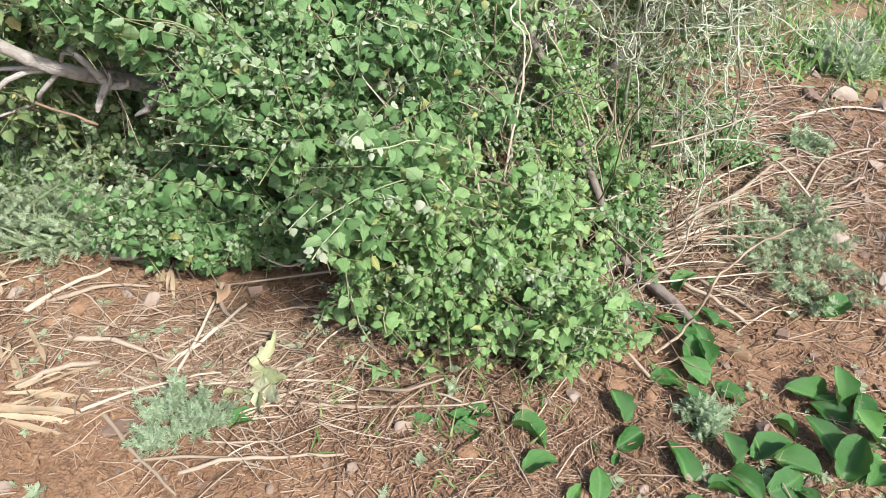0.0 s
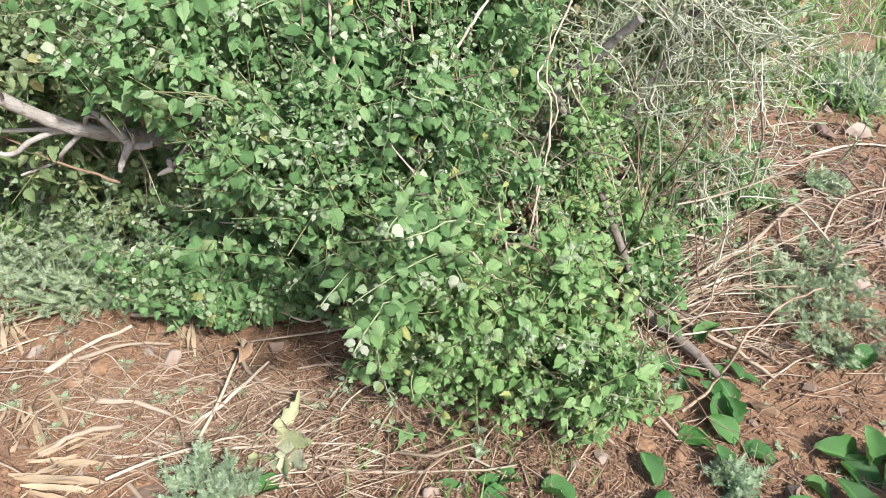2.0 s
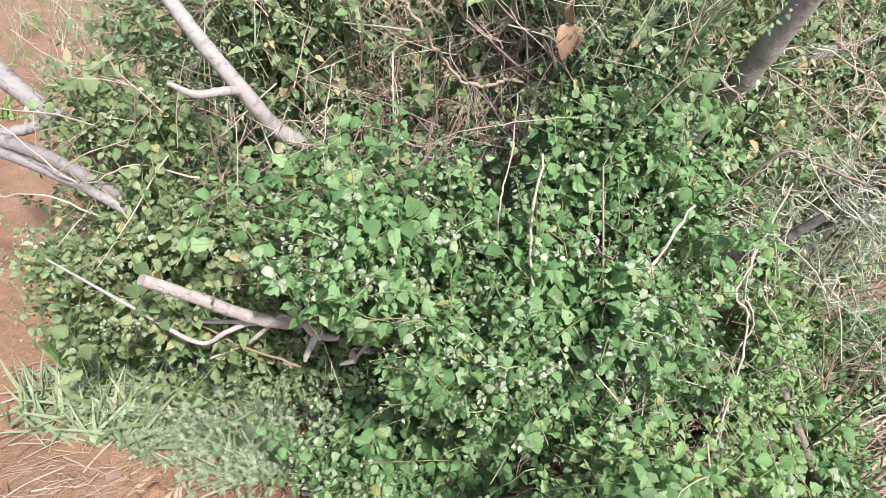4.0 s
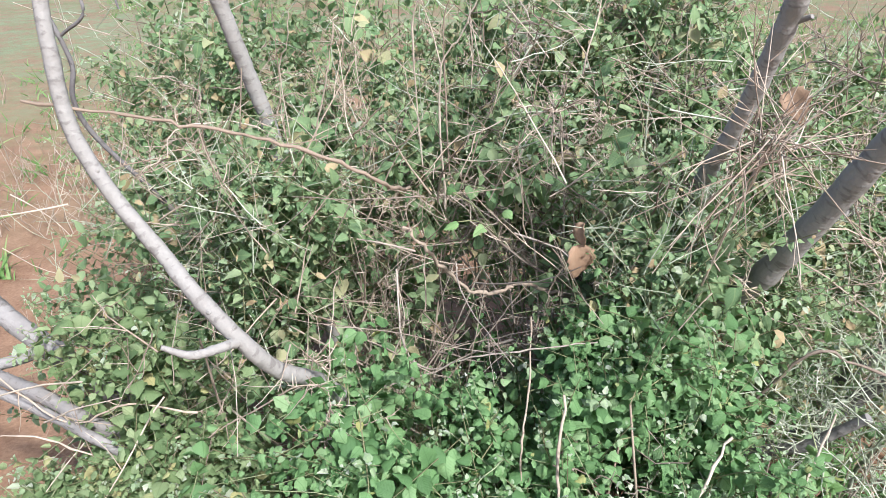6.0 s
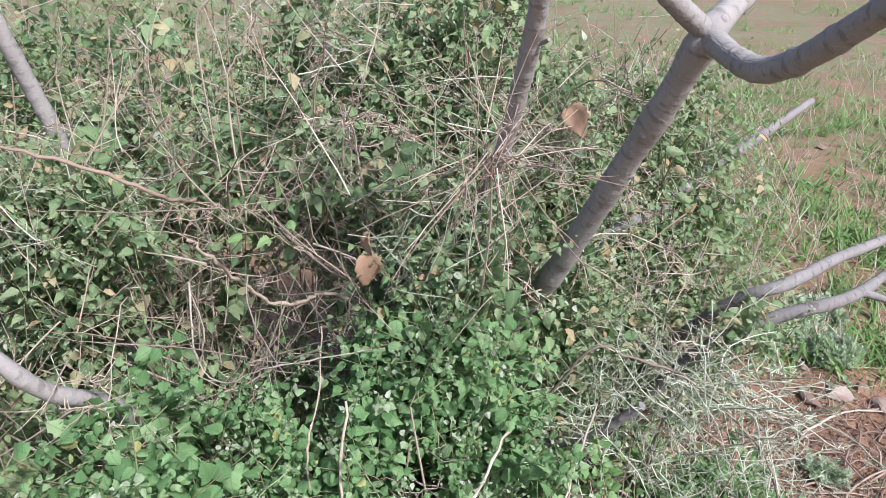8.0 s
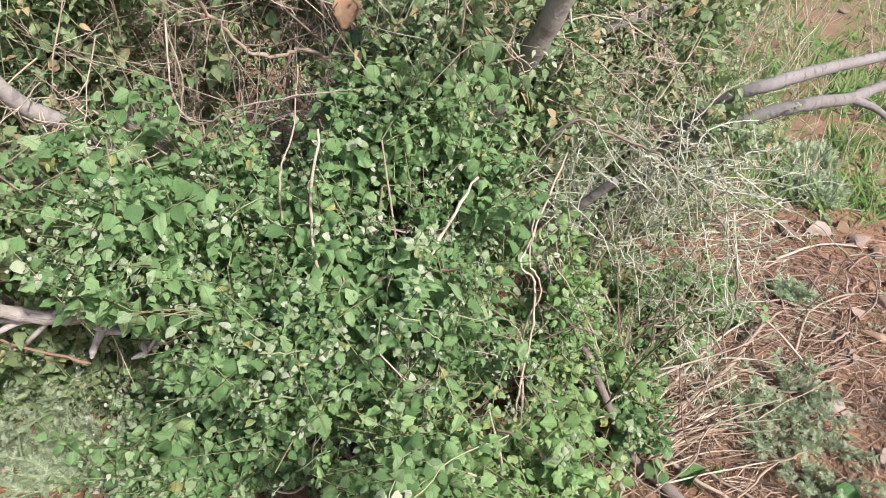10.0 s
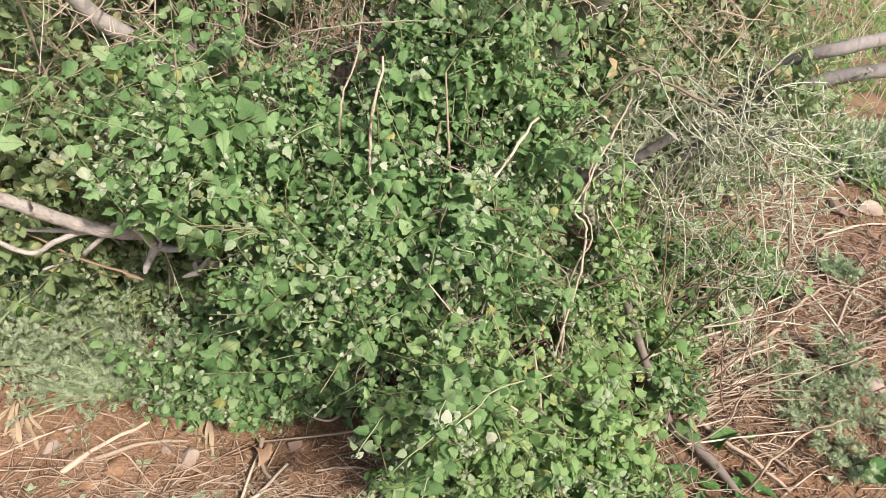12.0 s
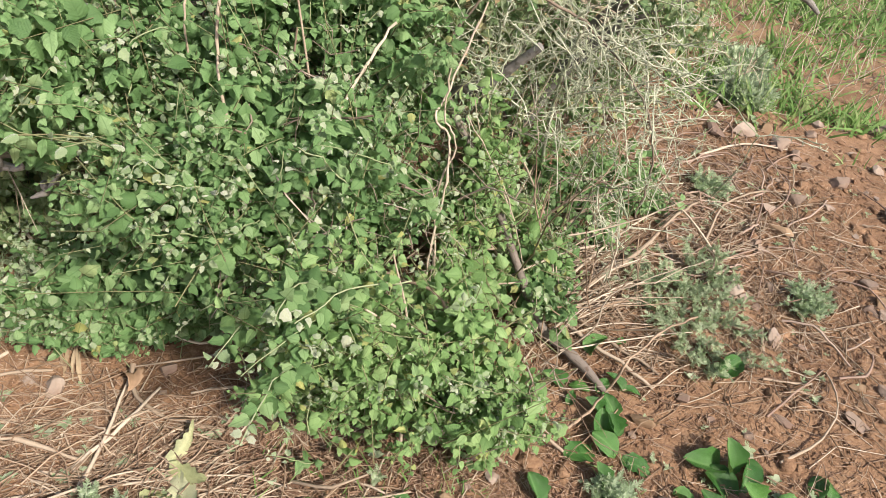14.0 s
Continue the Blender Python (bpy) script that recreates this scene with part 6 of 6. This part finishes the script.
rm = np.random.RandomState(85)
for k in range(90):
    x, y = 1.45 + 0.24 * rm.randn(), 2.55 + 0.36 * rm.randn()
    a, l, c = radians(35 + 38 * rm.randn()), rm.uniform(0.10, 0.34), 0.05 * rm.randn()
    dx, dy = math.cos(a) * l / 2, math.sin(a) * l / 2
    stalk("fallen pinkish brown stem in the mat of litter", [(x - dx, y - dy, 0.005), (x - dx * 0.3 - dy * c * 4, y - dy * 0.3 + dx * c * 4, 0.012 + 0.03 * rm.rand()), (x + dx * 0.4 - dy * c * 3, y + dy * 0.4 + dx * c * 3, 0.012 + 0.025 * rm.rand()), (x + dx, y + dy, 0.006)], rm.uniform(0.0022, 0.0058), FALLEN)


rf = np.random.RandomState(83)
for k in range(34):
    a, l = radians(rf.uniform(12, 66)), rf.uniform(0.22, 0.62)
    x, y = 0.66 + 0.05 * rf.randn(), 1.86 + 0.09 * rf.randn()
    dx, dy, h = math.cos(a) * l, math.sin(a) * l, rf.uniform(0.02, 0.13)
    stalk("bleached dry stem fanned over the litter", [(x, y, 0.02 + 0.03 * rf.rand()), (x + dx * 0.5 + 0.01 * rf.randn(), y + dy * 0.5 + 0.01 * rf.randn(), h), (x + dx, y + dy, h * rf.uniform(0.1, 1.2))], rf.uniform(0.0016, 0.0042))


def bleached_tuft(label, centre, heading, fan, count, length, seed):
    """A bundle of long dry blades that lie fanned on the soil."""
    rng = np.random.RandomState(seed)
    ob = thing("dry_leaf_bundle", label, "dry leaves", "", (centre[0], centre[1], 0))
    P, D, N, S = [], [], [], []
    for _ in range(count):
        a = radians(heading + fan * rng.randn())
        P.append(on_ground(centre[0] + 0.03 * rng.randn(), centre[1] + 0.02 * rng.randn(), 0.01 + 0.02 * rng.rand()))
        D.append((math.cos(a), math.sin(a), 0.05 * rng.randn()))
        N.append((0.3 * rng.randn(), 0.3 * rng.randn(), 1))
        S.append(length * rng.uniform(0.6, 1.15))
    single_leaves("dry_blade", DRY_BLADES, PALE, ob, np.array(P), frames_from(np.array(D), np.array(N)), np.array(S), rng)
    return ob


DRY_BLADES = [blade(8, lambda x: 0.042 * math.sin(math.pi * min(0.97, x * 0.95 + 0.03)) ** 0.6 + 0.004, 0.14, 0.05 + 0.10 * s, 0, 0.02, 90 + s, 0.15) for s in range(3)]
bleached_tuft("fan of bleached strap leaves on the soil", (-0.76, 0.995), 8, 8, 11, 0.16, 91)
bleached_tuft("bleached strap leaves beside the fan", (-0.76, 1.02), 40, 14, 8, 0.12, 92)
bleached_tuft("bleached strap leaves near crumbled soil", (-0.86, 1.17), -70, 18, 9, 0.13, 93)
bleached_tuft("dry strap leaves at the mound foot", (-1.10, 1.42), -60, 30, 9, 0.14, 94)
bleached_tuft("dry blades tucked under the shrub edge", (-0.60, 1.50), -60, 22, 8, 0.12, 95)


def cut_sheath():
    ob = thing("cut_leaf_base", "torn pale yellow-green fleshy leaf base on straw", "plant debris", "", (-0.22, 1.17, 0))
    rows = ((-0.27, 1.215, 35, 0.075, 0.5), (-0.262, 1.20, -20, 0.085, 0.25), (-0.235, 1.185, -70, 0.085, 0.15), (-0.225, 1.17, -45, 0.075, 0.2), (-0.30, 1.12, 20, 0.07, 0.1), (-0.215, 1.13, -95, 0.06, 0.1))
    P = np.array([on_ground(x, y, 0.02) for x, y, _a, _l, _h in rows])
    D = np.array([(math.cos(radians(a)), math.sin(radians(a)), h) for _x, _y, a, _l, h in rows])
    rng = np.random.RandomState(3)
    single_leaves("leaf_strip", SHEATH_STRIPS, SHEATH, ob, P, frames_from(D, np.array((0, -0.2, 1)) + 0.6 * rng.randn(len(P), 3)), np.array([1.35 * r[3] for r in rows]), rng)


SHEATH_STRIPS = [wrinkled_leaf(9, lambda x: 0.15 * math.sin(math.pi * min(0.93, 0.2 + x * 0.75)) + 0.02, (0.6, -0.3, 0.2)[k], (0.3, 0.6, -0.2)[k], 0.3, 0.02, 0.22, 97 + k, (0.8, -0.9, 0.4)[k], 0.06) for k in range(3)]
cut_sheath()


def dead_leaf(label, p, d, normal, size, seed):
    v, uv, q = wrinkled_leaf(11, ovate, (0.9, 0.3, 0.6)[seed % 3], (0.35, 0.6, 0.2)[seed % 3], 0.12, 0.02, 0.07, seed, (1.1, -0.8, 0.35)[seed % 3], 0.02)
    g = Geo()
    t = frames_from(np.array([d], float), np.array([normal], float))[0]
    g.add((t @ (v * (0.85, 1, 1)).T).T * size + np.array(p), uv, q)
    ob = part("dead_leaf", g, BROWN_LEAF)
    m = ob.modifiers.new("thickness", "SOLIDIFY")
    m.thickness = 0.0012
    return tagged(ob, label, "leaf", "dead leaves")


dead_leaf("curled brown dead leaf caught in twigs", (-0.205, 1.98, 1.20), (0.05, -0.1, -1), (0.55, -1, 0.3), 0.090, 2)
dead_leaf("rolled pale end of a dead leaf in twigs", (-0.195, 1.985, 1.25), (-0.1, -0.2, -1), (-0.8, -0.6, 0.2), 0.06, 2)
dead_leaf("pale dead leaf stuck above the weeds", (0.27, 2.45, 1.42), (0.4, -0.2, -0.5), (0.2, -1, 0.3), 0.10, 2)
dead_leaf("brown dead leaf under the shrub", (-0.42, 1.42, 0.03), (0.2, -0.5, 0.2), (0.3, -0.5, 1), 0.06, 3)
dead_leaf("tan dead leaf on straw", (0.52, 1.90, 0.06), (0.5, -0.2, 0.1), (0, -0.4, 1), 0.08, 4)
dead_leaf("brown curled leaf beside the shrub", (0.56, 1.86, 0.08), (-0.2, -0.5, 0.1), (0.2, -0.6, 1), 0.07, 5)


def white_scrap():
    bm = bmesh.new()
    bmesh.ops.create_icosphere(bm, subdivisions=3, radius=0.028)
    for v in bm.verts:
        v.co *= 1 + 0.5 * noise.noise(v.co * 60)
        v.co.z *= 0.7
    me = bpy.data.meshes.new("scrap")
    bm.to_mesh(me)
    bm.free()
    me.materials.append(WHITE_PAINT)
    ob = new("scrap", me)
    ob.location = on_ground(-1.50, 1.67, 0.015)
    tagged(ob, "crumpled white scrap on the soil", "scrap")


white_scrap()


# ---- far field ----
def far_building():
    ob = thing("farm_building", "long low white building across the field", "building", "", (40, 121, 0))
    def box(name, x0, x1, y0, y1, z0, z1, mat):
        v = np.array([(x, y, z) for x in (x0, x1) for y in (y0, y1) for z in (z0, z1)], float)
        q = np.array([(0, 1, 3, 2), (4, 6, 7, 5), (0, 4, 5, 1), (2, 3, 7, 6), (0, 2, 6, 4), (1, 5, 7, 3)])
        g = Geo()
        g.add(v, np.zeros((8, 2)), q)
        part(name, g, mat, ob, smooth=False)
    box("wall", 8, 75, 121, 129, 0, 3.4, WHITE_PAINT)
    box("roof", 7.5, 75.5, 120.5, 129.5, 3.41, 3.8, WHITE_PAINT)
    for k in range(8):
        box("post", 12 + 8 * k, 12.3 + 8 * k, 120.7, 120.98, 0, 3.38, BARK)


far_building()


# ---- single marks in the foliage ----
def leaf_spray(label, leaves, material, seed, size):
    """A few leaves on one short twig. leaves: places."""
    rng = np.random.RandomState(seed)
    p = np.array(leaves, float)
    ob = thing("leaf_spray", label, "leaves", "", (p[0][0], p[0][1], 0))
    g = Geo()
    foot = p.mean(0) + np.array((0.03, 0.14, -0.12))
    for q in p:
        tube(g, smooth_line((foot, (foot + q) / 2 + np.array((0, 0, 0.02)), q), 4), 0.0014, 5)
    part("twig_stem", g, STEM, ob)
    d = unit(rng.randn(len(p), 3) * (0.6, 0.3, 0.3) + (0, -0.4, -0.1))
    single_leaves("leaf", OVATES_FINE, material, ob, p, frames_from(d, np.tile((0.0, -0.8, 0.7), (len(p), 1)) + 0.2 * rng.randn(len(p), 3)), size * rng.uniform(0.85, 1.2, len(p)), rng)


leaf_spray("two pale woolly leaves above the shrub", [(-0.434, 1.387, 0.764), (-0.296, 1.362, 0.789), (-0.50, 1.40, 0.75), (-0.40, 1.36, 0.77)], LEAF_PALE, 5, 0.026)
leaf_spray("yellowing leaves in the thicket hollow", [(-0.454, 1.917, 1.268), (-0.40, 1.93, 1.25), (-0.36, 1.93, 1.29), (-0.47, 1.95, 1.32)], LEAF_BRIGHT, 6, 0.032)
leaf_spray("broad green leaves behind the bare trunk", [(0.42, 2.02, 1.45), (0.46, 2.06, 1.40), (0.40, 2.08, 1.50), (0.50, 2.1, 1.47), (0.47, 2.05, 1.34)], LEAF_GREY, 7, 0.036)


def seedlings():
    """Tiny weeds with a few leaves, scattered over the soil."""
    rng = np.random.RandomState(131)
    P, D, N, S = [], [], [], []
    spots = [(rng.uniform(-1.3, 1.3), rng.uniform(0.8, 1.4)) for _ in range(190)] + [(rng.uniform(0.9, 2.6), rng.uniform(1.3, 3.8)) for _ in range(330)]
    for x, y in spots:
        if noise.noise((x * 3.1, y * 3.1, 5.5)) < -0.05:
            continue
        k = rng.randint(4, 9)
        size = rng.uniform(0.008, 0.022)
        for j in range(k):
            a = 6.28 * j / k + 0.3 * rng.randn()
            P.append(on_ground(x, y, 0.004 + 0.01 * rng.rand()))
            D.append((math.cos(a), math.sin(a), rng.uniform(0.1, 0.8)))
            N.append((0, -0.2, 1))
            S.append(size * rng.uniform(0.7, 1.3))
    g = Geo()
    scatter(g, OVATES_FAR + FRONDS, np.array(P), frames_from(np.array(D, float), np.array(N, float)), np.array(S), rng)
    tagged(part("seedlings", g, FEATHER), "tiny green weed seedlings on soil", "weeds", kind="stuff")


seedlings()


def dry_field_stalks():
    """Thin dead weeds standing between the hedge and the crop."""
    rng = np.random.RandomState(141)
    g = Geo()
    for _ in range(3000):
        x, y = rng.uniform(0.8, 8.5), 3.4 + 8 * rng.rand() ** 1.3
        if rng.rand() < 0.45:
            x = rng.uniform(-5, 1)
            y += 0.6
        line = wander(rng, on_ground(x, y), (0.3 * rng.randn(), 0.3 * rng.randn(), 1), rng.uniform(0.12, 0.45), 0.10, 0, 4)
        tube(g, line, np.linspace(0.0034, 0.0016, len(line)), 3)
        for _k in range(3):
            f = wander(rng, line[rng.randint(1, 4)], (rng.randn(), rng.randn(), 0.8), rng.uniform(0.05, 0.15), 0.1, 0, 2)
            tube(g, f, 0.0016, 3)
    tagged(part("dead_weeds", g, TWIG), "thin dead weed stalks on the field edge", "weeds", kind="stuff")


dry_field_stalks()


def pod_weed(label, foot, top, seed):
    """A tall dead weed: a thin stalk with small dry pods set along it."""
    rng = np.random.RandomState(seed)
    ob = thing("dead_weed", label, "dead plant", "tall dead weeds", (foot[0], foot[1], 0))
    g = Geo()
    line = smooth_line((foot, (np.array(foot) + np.array(top)) / 2 + 0.03 * rng.randn(3), top), 8)
    tube(g, line, np.linspace(0.0028, 0.0012, len(line)), 5)
    part("stalk", g, FALLEN, ob)
    for k in range(rng.randint(9, 16)):
        u = rng.uniform(0.55, 1.0) * (len(line) - 1.001)
        q = line[int(u)] * (1 - u % 1) + line[int(u) + 1] * (u % 1)
        a = rng.rand() * 6.3
        e = q + np.array((math.cos(a), 0.6 * math.sin(a), rng.uniform(0.0, 0.6))) * rng.uniform(0.02, 0.045)
        pod = Geo()
        tube(pod, [q, q * 0.5 + e * 0.5, e], (0.0008, 0.0022, 0.0010), 4)
        part("pod", pod, FALLEN, ob)
    return ob


rp = np.random.RandomState(161)
for k in range(22):
    x, y = rp.uniform(-2.3, -0.7), rp.uniform(2.75, 3.3)
    if k > 15:
        x = rp.uniform(0.35, 1.1)
    pod_weed("tall dead brown weed with small dry pods", (x, y, 0.0), (x + 0.12 * rp.randn(), y + 0.1 * rp.randn(), rp.uniform(1.35, 1.75) if k <= 15 else rp.uniform(1.0, 1.45)), 300 + k)


def field_weeds():
    """Low green weeds and tufts over the open ground behind the hedge."""
    rng = np.random.RandomState(151)
    P, D, N, S = [], [], [], []
    for _ in range(5200):
        y = 3.3 + 16 * rng.rand() ** 1.8
        x = rng.uniform(-0.75, 0.85) * y + (0.5 if y < 6 else 0)
        if noise.noise((x * 0.7, y * 0.7, 2.2)) < 0.06 or (abs(x + 0.2) < 1.6 and y < 3.6):
            continue
        big = rng.uniform(0.05, 0.13) * (1 + 0.03 * y)
        for _k in range(6):
            P.append(np.array((x + 0.05 * rng.randn(), y + 0.05 * rng.randn(), 0.0)))
            D.append((rng.randn() * 0.5, rng.randn() * 0.5, rng.uniform(0.6, 1.4)))
            N.append((0.3 * rng.randn(), -0.5, 0.8))
            S.append(big * rng.uniform(0.6, 1.3))
    g = Geo()
    scatter(g, LANCES, np.array(P), frames_from(np.array(D, float), np.array(N, float)), np.array(S), rng)
    tagged(part("field_weeds", g, GRASS), "low green weeds scattered over the field", "weeds", kind="stuff")


field_weeds()
